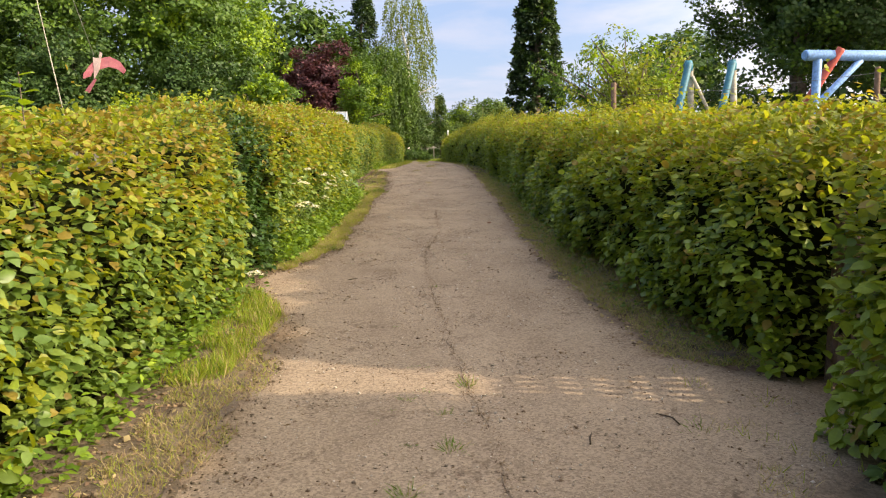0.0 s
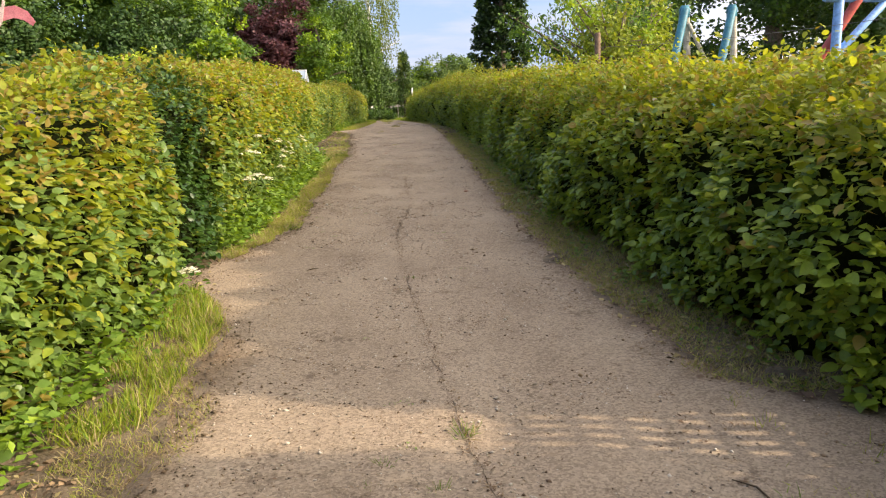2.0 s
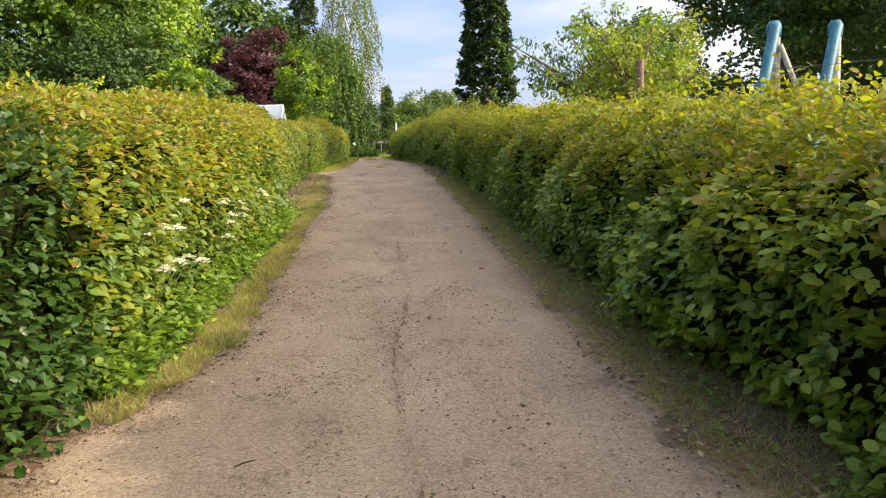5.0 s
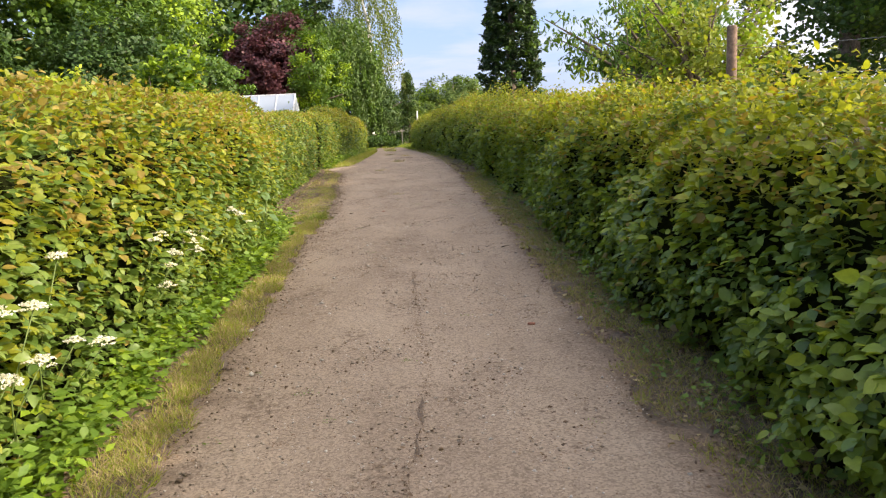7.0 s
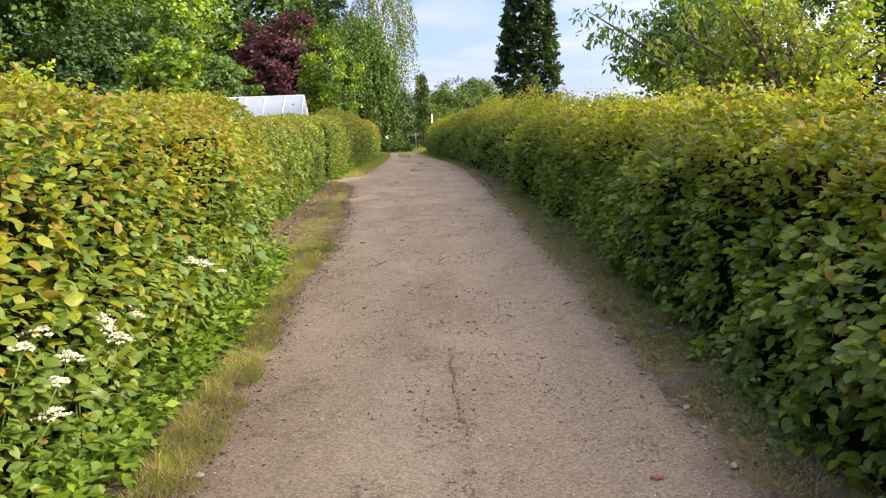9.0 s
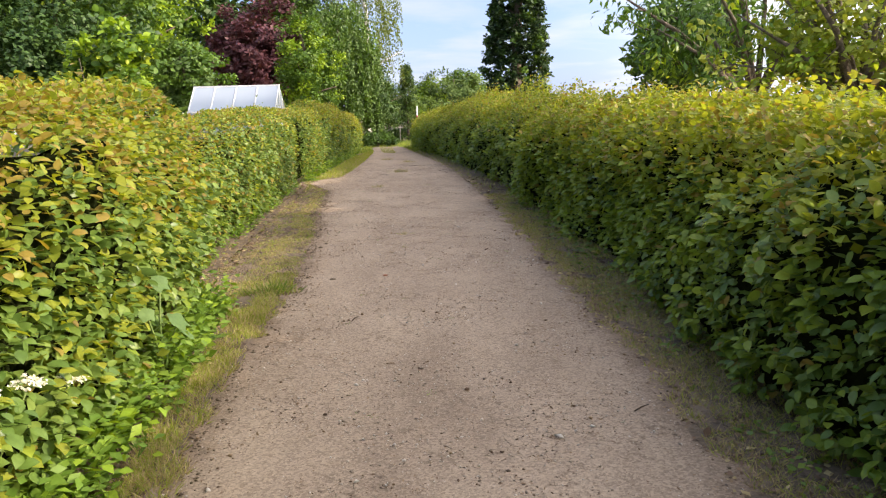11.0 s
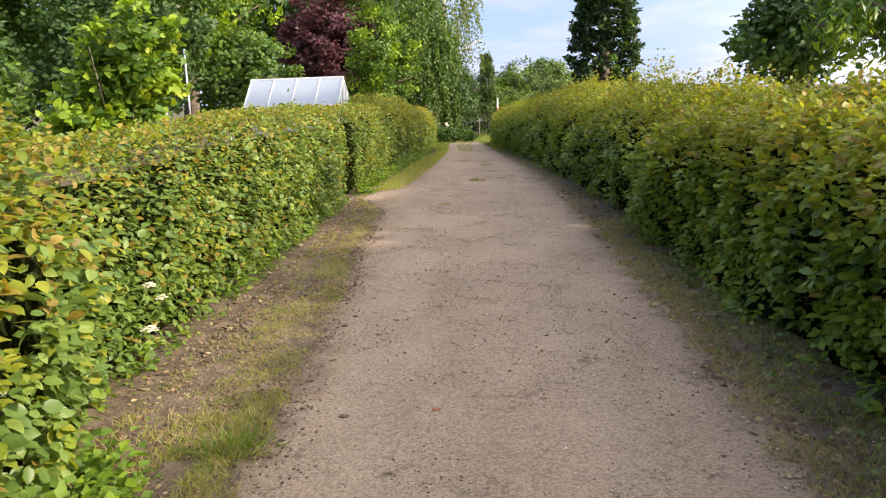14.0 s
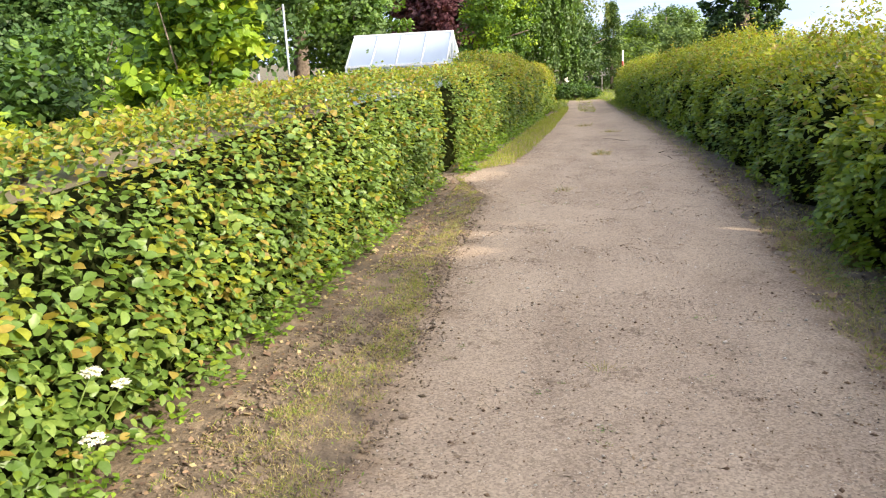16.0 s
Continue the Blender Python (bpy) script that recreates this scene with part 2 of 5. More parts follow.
M_CORE_SHADE.node_tree.nodes["Principled BSDF"].inputs["Specular IOR Level"].default_value = 0.0
# hedge foliage: old leaves, young leaves, bronze shoots
L_OLD = leaf_mat("hornbeam leaf", (0.05, 0.105, 0.021), (0.12, 0.2, 0.038), (0.25, 0.325, 0.07), 0.42, 0.28)
L_YOUNG = leaf_mat("young hornbeam leaf", (0.13, 0.2, 0.024), (0.27, 0.32, 0.037), (0.42, 0.43, 0.06), 0.45, 0.5)
L_FRESH = leaf_mat("fresh green hornbeam leaf", (0.1, 0.175, 0.024), (0.21, 0.3, 0.036), (0.36, 0.43, 0.06), 0.42, 0.42)
L_BRONZE = leaf_mat("bronze shoot leaf", (0.17, 0.13, 0.03), (0.3, 0.228, 0.05), (0.42, 0.34, 0.085), 0.45, 0.45)
L_DARK = leaf_mat("dark glossy leaf", (0.018, 0.05, 0.01), (0.035, 0.085, 0.014), (0.07, 0.13, 0.024), 0.4, 0.2)
L_HERB = leaf_mat("herb leaf", (0.07, 0.145, 0.016), (0.125, 0.225, 0.025), (0.21, 0.31, 0.04), 0.55, 0.35)
L_TREE = leaf_mat("broadleaf tree leaf", (0.036, 0.084, 0.013), (0.078, 0.16, 0.022), (0.155, 0.25, 0.033), 0.5, 0.32)
L_TREEDARK = leaf_mat("dark tree leaf", (0.022, 0.055, 0.014), (0.045, 0.10, 0.022), (0.09, 0.15, 0.035), 0.5, 0.25)
L_TREELIGHT = leaf_mat("light tree leaf", (0.12, 0.22, 0.016), (0.22, 0.35, 0.028), (0.34, 0.45, 0.04), 0.5, 0.4)
L_LIME = leaf_mat("lime green leaf", (0.2, 0.3, 0.02), (0.35, 0.45, 0.04), (0.5, 0.55, 0.06), 0.5, 0.4)
L_PURPLE = leaf_mat("purple plum leaf", (0.04, 0.013, 0.02), (0.095, 0.032, 0.042), (0.19, 0.075, 0.08), 0.45, 0.25)
L_BIRCH = leaf_mat("birch leaf", (0.07, 0.11, 0.02), (0.13, 0.18, 0.035), (0.2, 0.25, 0.06), 0.5, 0.3)
L_WILLOW = leaf_mat("grey green leaf", (0.05, 0.10, 0.025), (0.09, 0.16, 0.045), (0.16, 0.24, 0.07), 0.5, 0.3)
L_CYPRESS = leaf_mat("poplar leaf", (0.012, 0.03, 0.012), (0.025, 0.055, 0.018), (0.06, 0.1, 0.03), 0.5, 0.15)
L_APPLE = leaf_mat("fruit tree leaf", (0.12, 0.17, 0.02), (0.23, 0.29, 0.036), (0.36, 0.4, 0.06), 0.5, 0.36)
L_CHERRY = leaf_mat("cherry leaf", (0.04, 0.09, 0.015), (0.08, 0.17, 0.025), (0.16, 0.26, 0.04), 0.45, 0.3)
L_FAR = leaf_mat("far tree leaf", (0.06, 0.11, 0.025), (0.11, 0.18, 0.04), (0.18, 0.26, 0.06), 0.6, 0.25)
L_GRASS = leaf_mat("grass blade", (0.15, 0.235, 0.025), (0.27, 0.34, 0.042), (0.41, 0.45, 0.09), 0.6, 0.42)
L_STRAW = leaf_mat("dry grass blade", (0.24, 0.185, 0.09), (0.38, 0.31, 0.16), (0.54, 0.46, 0.26), 0.7, 0.3)
L_FLOWER = leaf_mat("white flower", (0.6, 0.6, 0.5), (0.72, 0.72, 0.64), (0.82, 0.82, 0.76), 0.6, 0.3, 0.1)
M_STEM = rough_mat("green stem", (0.08, 0.14, 0.03), (0.16, 0.22, 0.05), 12, 0.6)
M_BLUE = rough_mat("light blue paint on timber", (0.14, 0.3, 0.6), (0.2, 0.4, 0.74), 5, 0.5, 40, 0.15)
M_TEAL = rough_mat("worn turquoise paint", (0.01, 0.11, 0.17), (0.035, 0.2, 0.27), 7, 0.55, 40, 0.25)
M_WORN = rough_mat("peeled grey timber", (0.3, 0.27, 0.22), (0.62, 0.58, 0.5), 9, 0.8, 50, 0.4)
M_RED = rough_mat("faded red paint", (0.36, 0.05, 0.04), (0.5, 0.1, 0.07), 6, 0.5, 40, 0.2)
M_WOOD = rough_mat("weathered brown post", (0.11, 0.07, 0.045), (0.22, 0.145, 0.1), 12, 0.85, 50, 0.5)
M_METAL = rough_mat("galvanised metal", (0.4, 0.41, 0.42), (0.62, 0.63, 0.64), 14, 0.4, 70, 0.1, 0.8)
M_WIRE = rough_mat("fence wire", (0.1, 0.1, 0.1), (0.2, 0.2, 0.2), 20, 0.6, 70, 0.1, 0.2)
M_BRICK = rough_mat("brick fragment", (0.22, 0.08, 0.05), (0.36, 0.16, 0.1), 30, 0.9, 90, 0.5)
M_ALU = rough_mat("white powder coated frame", (0.7, 0.71, 0.72), (0.82, 0.82, 0.82), 8, 0.4, 60, 0.05)
M_KITE = rough_mat("faded red kite cloth", (0.4, 0.1, 0.13), (0.52, 0.2, 0.22), 9, 0.7, 90, 0.15)
M_KITEPALE = rough_mat("pale kite cloth", (0.62, 0.42, 0.38), (0.75, 0.58, 0.52), 9, 0.7, 90, 0.15)


def twinwall():
    """Frosted twin-wall glazing: pale, bluish, half see-through."""
    m, nt, bsdf, out = shader("frosted greenhouse glazing")
    bsdf.inputs["Base Color"].default_value = (0.52, 0.6, 0.68, 1)
    bsdf.inputs["Roughness"].default_value = 0.22
    tr = nt.nodes.new("ShaderNodeBsdfTranslucent")
    tr.inputs[0].default_value = (0.5, 0.56, 0.62, 1)
    ms = nt.nodes.new("ShaderNodeMixShader")
    ms.inputs[0].default_value = 0.4
    nt.links.new(bsdf.outputs[0], ms.inputs[1])
    nt.links.new(tr.outputs[0], ms.inputs[2])
    nt.links.new(ms.outputs[0], out.inputs[0])
    return m


M_GLAZE = twinwall()

# ---- mesh helpers ----
rng = np.random.default_rng(7)


def mesh_from(name, verts, faces, mats, mat_index=None, smooth=False):
    """A mesh from arrays: verts (n, 3), faces (m, k) with one k for all."""
    me = bpy.data.meshes.new(name)
    verts, faces = np.asarray(verts, np.float32), np.asarray(faces, np.int32)
    m, k = faces.shape
    me.vertices.add(len(verts))
    me.vertices.foreach_set("co", verts.ravel())
    me.loops.add(m * k)
    me.loops.foreach_set("vertex_index", faces.ravel())
    me.polygons.add(m)
    me.polygons.foreach_set("loop_start", np.arange(0, m * k, k, dtype=np.int32))
    for mt in mats:
        me.materials.append(mt)
    if mat_index is not None:
        me.polygons.foreach_set("material_index", np.asarray(mat_index, np.int32))
    if smooth:
        me.polygons.foreach_set("use_smooth", np.ones(m, bool))
    me.update(calc_edges=True)
    me.validate()
    return me


def part(name, bm, material, parent, label=""):
    """Links a bmesh as one mesh under a thing or a part."""
    me = bpy.data.meshes.new(name)
    bm.to_mesh(me)
    bm.free()
    me.materials.append(material)
    ob = new(name, me)
    ob.parent = parent
    return tagged(ob, label)


def part_mesh(name, me, parent, label="", kind=""):
    ob = new(name, me)
    ob.parent = parent
    return tagged(ob, label, kind=kind)


def thing(name, x, y, z, label, category, group="", kind=""):
    ob = new(name)
    ob.empty_display_size = 0.1
    ob.location = (x, y, z)
    return tagged(ob, label, category, group, kind)


def unit(a):
    return a / np.maximum(np.linalg.norm(a, axis=-1, keepdims=True), 1e-9)


class Waves:
    """Smooth noise for arrays of points: a sum of slanted sines, about -1 to 1."""

    def __init__(self, seed, size, count=9):
        g = np.random.default_rng(seed)
        self.k = unit(g.normal(size=(count, 3))) * (2 * np.pi / size) * g.uniform(0.6, 1.9, (count, 1))
        self.p = g.uniform(0, 2 * np.pi, count)

    def __call__(self, pts):
        return np.sin(np.asarray(pts) @ self.k.T + self.p).mean(axis=1) * 2.2


# leaf outlines: across, along, up (a unit long)
LEAF_FINE = (np.array([(0, 0, 0), (-0.26, 0.18, 0.05), (0, 0.24, -0.01), (0.26, 0.18, 0.05), (-0.33, 0.46, 0.06), (0, 0.53, -0.02), (0.33, 0.46, 0.06),
                       (-0.22, 0.76, 0.03), (0, 0.79, -0.05), (0.22, 0.76, 0.03), (0, 1.0, -0.12)]),
             np.array([(0, 3, 2), (0, 2, 1), (2, 3, 6), (2, 6, 5), (1, 2, 5), (1, 5, 4), (5, 6, 9), (5, 9, 8), (4, 5, 8), (4, 8, 7), (8, 9, 10), (7, 8, 10)]))
LEAF_MID = (np.array([(0, 0, 0), (-0.3, 0.45, 0.07), (0, 0.45, 0), (0.3, 0.45, 0.07), (0, 1.0, -0.06)]),
            np.array([(0, 3, 2), (0, 2, 1), (2, 3, 4), (1, 2, 4)]))
LEAF_FAR = (np.array([(0, 0, 0), (-0.33, 0.5, 0.05), (0.33, 0.5, 0.05), (0, 1.0, 0)]), np.array([(0, 2, 1), (1, 2, 3)]))
LEAF_SLIM = (np.array([(0, 0, 0), (-0.17, 0.5, 0.03), (0.17, 0.5, 0.03), (0, 1.0, -0.12)]), np.array([(0, 2, 1), (1, 2, 3)]))


def leaves(pos, axis, normal, size, outline):
    """Arrays of leaves: base points, directions, up sides, lengths. Returns verts, faces."""
    tv, tf = outline
    axis = unit(axis)
    normal = unit(normal - (normal * axis).sum(1, keepdims=True) * axis)
    side = np.cross(axis, normal)
    s = np.asarray(size).reshape(-1, 1, 1)
    v = pos[:, None, :] + s * (tv[None, :, 0:1] * side[:, None] + tv[None, :, 1:2] * axis[:, None] + tv[None, :, 2:3] * normal[:, None])
    f = tf[None] + (np.arange(len(pos)) * len(tv))[:, None, None]
    return v.reshape(-1, 3), f.reshape(-1, 3)


def tube(bm, pts, radii, sides=7):
    """A tapered tube along points, closed at both ends."""
    rings = []
    pts = [Vector(p) for p in pts]
    for i, (p, r) in enumerate(zip(pts, radii)):
        d = (pts[min(i + 1, len(pts) - 1)] - pts[max(i - 1, 0)]).normalized()
        a = d.orthogonal().normalized()
        if rings:
            a = (last - d * last.dot(d)).normalized()
        last = a
        b = d.cross(a)
        rings.append([bm.verts.new(p + r * (math.cos(t) * a + math.sin(t) * b)) for t in (2 * math.pi * k / sides for k in range(sides))])
    for q, w in zip(rings, rings[1:]):
        for k in range(sides):
            f = bm.faces.new((q[k], q[(k + 1) % sides], w[(k + 1) % sides], w[k]))
            f.smooth = True
    bm.faces.new(rings[0][::-1])
    bm.faces.new(rings[-1])
    return bm


def box(bm, x0, x1, y0, y1, z0, z1, bevel=0.0):
    r = bmesh.ops.create_cube(bm, size=1.0, matrix=Matrix.Translation(((x0 + x1) / 2, (y0 + y1) / 2, (z0 + z1) / 2)) @ Matrix.Diagonal((x1 - x0, y1 - y0, z1 - z0, 1)))
    if bevel:
        es = {e for v in r["verts"] for e in v.link_edges}
        bmesh.ops.bevel(bm, geom=list(es), offset=bevel, segments=2, affect="EDGES")
    return bm


# ---- plan: edges of the lane ----


def along(y, table):
    ys, xs = zip(*table)
    return np.interp(y, ys, xs)


GRAVEL_L = [(-6, -1.2), (3, -1.16), (5.4, -1.16), (6.3, -1.42), (6.9, -1.9), (7.5, -2.0), (8.2, -1.62), (9.3, -1.36), (12, -1.4), (14.8, -1.52), (17, -1.44),
            (19.5, -1.52), (21.5, -1.74), (24.2, -1.86), (25.1, -2.3), (25.6, -2.6), (26.3, -2.4), (26.8, -1.9), (29, -1.78), (33, -1.77), (41, -1.9), (51, -2.3), (54, -2.5)]
GRAVEL_R = [(-6, 1.5), (3, 1.5), (3.7, 2.3), (4.3, 2.1), (4.8, 1.38), (6.5, 1.2), (8.7, 1.08), (10, 1.06), (15, 1.05), (21.5, 0.96), (24, 0.92), (26, 0.82), (28, 0.7), (31.7, 0.52), (38.5, 0.08), (48, -0.5), (52, -1.0), (54, -1.3)]
FACE_L = [(-6, -1.72), (6.6, -1.74), (7.0, -1.9), (8.3, -1.85), (9, -1.82), (14, -1.80), (16.6, -1.95), (17, -2.42), (25, -2.44), (26, -2.44), (29.5, -2.38), (31, -2.36), (35, -2.4), (39, -2.32), (42, -2.2), (54, -3.0)]
FACE_R = [(-6, 1.75), (3.7, 1.75), (4.2, 1.82), (5.6, 1.7), (7.4, 1.55), (9, 1.48), (12, 1.47), (15, 1.49), (18.5, 1.47), (21.5, 1.4), (23, 1.38), (26, 1.2), (29, 0.98), (31, 0.88), (33.6, 0.72), (38.3, 0.36), (43, 0.1), (48, -0.15), (54, -0.6)]

# ---- ground and lane ----


def land(y):
    """Height of the land: level at first, then a crest and a gentle fall beyond it."""
    t = np.clip(np.asarray(y, float) - 24.0, 0, None)
    near = np.where(t < 8, -0.0025 * t ** 2, -0.16 - 0.04 * (t - 8))
    u = np.clip(t - 38, 0, 32)
    return np.where(t < 38, near, -1.36 - 0.04 * u + 0.000625 * u ** 2)


def build_ground():
    xs = np.concatenate([[-320, -160, -80, -45], np.arange(-30, 31, 3.0), [45, 80, 160, 320]])
    ys = np.concatenate([[-320, -160, -80, -40, -20], np.arange(-10, 22, 4.0), np.arange(22, 100, 0.5), [100, 130, 180, 260, 400]])
    X, Y = np.meshgrid(xs, ys)
    P = np.stack([X.ravel(), Y.ravel(), land(Y).ravel() - 0.012], 1)
    n = len(xs)
    i = (np.arange(len(ys) - 1)[:, None] * n + np.arange(n - 1)[None]).ravel()
    me = mesh_from("ground", P, np.stack([i, i + 1, i + n + 1, i + n], 1), [M_GROUND])
    tagged(new("ground", me), "rough garden soil and turf around the hedges", "ground", kind="structure")


def strip(name, y0, y1, left, right, step, z, mat, label, category, seed, rag=0.05, nx=24, crown=0.02):
    """A ragged-edged sheet along the lane."""
    ys = np.arange(y0, y1 + step, step)
    u = np.linspace(0, 1, nx)
    w1, w2, wz = Waves(seed, 0.5), Waves(seed + 1, 0.13), Waves(seed + 2, 0.8)
    lx, rx = along(ys, left), along(ys, right)
    pl = np.stack([lx, ys, 0 * ys], 1)
    pr = np.stack([rx, ys, 0 * ys + 5], 1)
    lx = lx + rag * (w1(pl) + 0.6 * w2(pl))
    rx = rx + rag * (w1(pr) + 0.6 * w2(pr))
    X = lx[:, None] * (1 - u) + rx[:, None] * u
    Y = np.repeat(ys[:, None], nx, 1)
    P = np.stack([X.ravel(), Y.ravel(), 0 * X.ravel()], 1)
    edge = np.minimum(u, 1 - u)
    Z = z + crown * np.minimum(edge * 5, 1)[None, :] + 0.006 * wz(P).reshape(X.shape) * np.minimum(edge * 12, 1)[None, :]
    P[:, 2] = Z.ravel()
    n, m = len(ys), nx
    i = (np.arange(n - 1)[:, None] * m + np.arange(m - 1)[None]).ravel()
    me = mesh_from(name, P, np.stack([i, i + 1, i + m + 1, i + m], 1), [mat], smooth=True)
    wide = np.minimum(u[None, :] * (rx - lx)[:, None], (1 - u)[None, :] * (rx - lx)[:, None])
    mask = me.attributes.new("from_edge", "FLOAT", "POINT")
    mask.data.foreach_set("value", np.clip(wide / 0.6, 0, 1).astype(np.float32).ravel())
    return tagged(new(name, me), label, category, kind="structure")


build_ground()
strip("verge_west", -6, 54, [(y, x - 0.7) for y, x in FACE_L], [(y, x + 0.25) for y, x in GRAVEL_L], 0.15, 0.0, M_VERGE, "bare trodden soil strip under the hedge", "verge", 30, 0.04, 16, 0.008)
strip("verge_east", -6, 54, [(y, x - 0.3) for y, x in GRAVEL_R], [(y, x + 0.7) for y, x in FACE_R], 0.15, 0.0, M_VERGE, "bare brown soil strip under the hedge", "verge", 40, 0.04, 16, 0.008)
strip("path", -6, 51, [(y, x - 0.12) for y, x in GRAVEL_L], [(y, x + 0.2) for y, x in GRAVEL_R], 0.08, 0.006, M_GRAVEL, "pale sandy gravel lane, trodden and dusty", "path", 50, 0.045, 40, 0.014)

# ---- hedges ----
LEAF_SHAPES = []


def hedge(name, label, y0, y1, face, side, height, thick, density, length, tone, seed, outline=LEAF_MID, undercut=0.15, shoots=10, rough=0.05, ends=(True, True), singles=0, single_span=None, lie=0.28, fresh=((0, 0), (1, 0))):
    """A clipped hedge along the lane. side +1: its body lies to larger x. tone(z over height, patch noise) gives the
    shares of young and bronze leaves, fresh adds to the young ones along the lane, partly to brighten the flank. The
    leaves grow on a lumpy surface round a solid core, coloured near black for the shade inside."""
    g = np.random.default_rng(seed)
    hw, big, mid = Waves(seed, 3.5), Waves(seed + 1, 1.3), Waves(seed + 2, 0.45)
    tone_w = Waves(seed + 3, 1.1)
    root = thing(name, float(along((y0 + y1) / 2, face)) + side * thick / 2, (y0 + y1) / 2, 0, label, "hedge", "hedges along the lane")
    base = np.array(root.location)

    def top(y):
        y = np.asarray(y, float)
        return along(y, height) * (1 + 0.03 * hw(np.stack([y, 0 * y, 0 * y], 1)))

    # profile of the side that faces the lane and the top: depth into the hedge, share of the height
    lean_back = 0.14 if side > 0 else 0.03
    if side > 0:      # domed top that climbs away from the lane
        prof = np.array([(undercut, 0.02), (undercut * 0.45, 0.18), (-0.03, 0.40), (-0.02, 0.6), (0.05, 0.72), (0.16, 0.82), (0.34, 0.89), (0.62, 0.945), (0.95, 0.98), (thick, 0.8)])
    else:
        prof = np.array([(undercut, 0.02), (undercut * 0.45, 0.2), (-0.02, 0.45), (-0.03 + lean_back * 0.4, 0.65), (lean_back, 0.84), (0.09 + lean_back, 0.95), (0.24 + lean_back, 1.0), (thick * 0.6, 1.0), (thick - 0.05, 0.97), (thick, 0.8)])

    def surface(u, y):
        h = top(y)
        seg = np.hypot(np.diff(prof[:, 0]), np.diff(prof[:, 1] * float(np.mean(h))))
        cum = np.concatenate([[0], np.cumsum(seg)]) / seg.sum()
        d = np.interp(u, cum, prof[:, 0])
        zz = np.interp(u, cum, prof[:, 1])
        k = np.clip(np.searchsorted(cum, u) - 1, 0, len(seg) - 1)
        tan = unit(np.stack([np.diff(prof[:, 0])[k], np.diff(prof[:, 1])[k] * h], 1))
        nd, nz = -tan[:, 1], tan[:, 0]
        p = np.stack([along(y, face) + side * d, y, zz * h], 1)
        n = np.stack([side * nd, 0 * y, nz], 1)
        lump = rough * (1.3 * big(p) + 0.9 * mid(p))
        return p + n * lump[:, None], n, zz

    seg_len = float(np.hypot(np.diff(prof[:, 0]), np.diff(prof[:, 1]) * float(np.mean(top([y0, y1])))).sum())
    # solid core for the inner twigs, shade put into its near-black colour
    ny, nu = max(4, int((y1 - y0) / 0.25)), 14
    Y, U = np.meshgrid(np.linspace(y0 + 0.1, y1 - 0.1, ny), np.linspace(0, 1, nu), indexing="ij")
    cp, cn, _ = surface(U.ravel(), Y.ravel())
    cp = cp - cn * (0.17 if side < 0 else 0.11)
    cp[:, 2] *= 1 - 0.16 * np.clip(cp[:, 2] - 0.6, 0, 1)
    if side > 0:      # loose, light crown above the low-cut core
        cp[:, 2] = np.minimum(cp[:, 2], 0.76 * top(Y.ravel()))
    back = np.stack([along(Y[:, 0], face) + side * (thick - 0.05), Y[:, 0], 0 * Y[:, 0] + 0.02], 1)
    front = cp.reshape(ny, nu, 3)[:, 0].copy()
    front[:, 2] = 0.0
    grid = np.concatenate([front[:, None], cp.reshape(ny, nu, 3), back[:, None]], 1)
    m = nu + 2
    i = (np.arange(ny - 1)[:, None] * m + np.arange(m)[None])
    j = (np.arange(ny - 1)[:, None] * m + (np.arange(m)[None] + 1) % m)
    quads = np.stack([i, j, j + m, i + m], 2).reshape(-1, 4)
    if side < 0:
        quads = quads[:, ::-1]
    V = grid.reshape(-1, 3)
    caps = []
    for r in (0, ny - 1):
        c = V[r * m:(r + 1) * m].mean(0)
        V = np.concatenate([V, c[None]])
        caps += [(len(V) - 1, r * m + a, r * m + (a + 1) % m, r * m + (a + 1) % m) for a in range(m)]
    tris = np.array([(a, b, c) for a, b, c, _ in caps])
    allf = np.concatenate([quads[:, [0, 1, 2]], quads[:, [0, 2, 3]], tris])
    part_mesh("woody_core", mesh_from("woody_core", V - base, allf, [M_CORE_SHADE]), root, "inner twigs and their shade as one near-black solid")

    # leaves over the surface
    n = int((y1 - y0) * seg_len * density * 1.15)
    y = g.uniform(y0, y1, n)
    u = g.uniform(0, 0.95, n) ** 0.85
    p, nr, zz = surface(u, y)
    for e, (on, yy, sg) in enumerate(((ends[0], y0, -1), (ends[1], y1, 1))):
        if not on:
            continue
        k = int(thick * float(top([yy])[0]) * density * 0.9)
        d, q = g.uniform(0, thick, k), g.uniform(0.03, 1, k)
        pe = np.stack([along(np.full(k, yy), face) + side * d, np.full(k, yy), q * top(np.full(k, yy))], 1)
        ne = np.tile((0.0, sg, 0.15), (k, 1))
        pe = pe + ne * (rough * 1.5 * big(pe))[:, None]
        p, nr, zz = np.concatenate([p, pe]), np.concatenate([nr, ne]), np.concatenate([zz, q])
    # short shoots over the top
    if shoots:
        k = int((y1 - y0) * shoots)
        sy = g.uniform(y0, y1, k)
        sp, sn, _ = surface(g.uniform(0.62 if side < 0 else 0.5, 0.95, k), sy)
        sl = g.gamma(2.0, 0.04 if side < 0 else 0.048, k) + 0.02
        for w in range(5):
            fr = (w + 0.6) / 5
            p = np.concatenate([p, sp + np.array([0, 0, 1.0]) * (sl * fr)[:, None] + g.normal(0, 0.015, (k, 3))])
            nr = np.concatenate([nr, unit(g.normal(0, 1, (k, 3)) * (1, 1, 0.2) + (0, 0, 0.4))])
            zz = np.concatenate([zz, np.full(k, 1.05 + fr * 0.1)])
    n = len(p)
    depth = g.triangular(-0.13, 0.005, 0.06, n)
    p = p + nr * depth[:, None]
    r3 = g.normal(size=(n, 3))
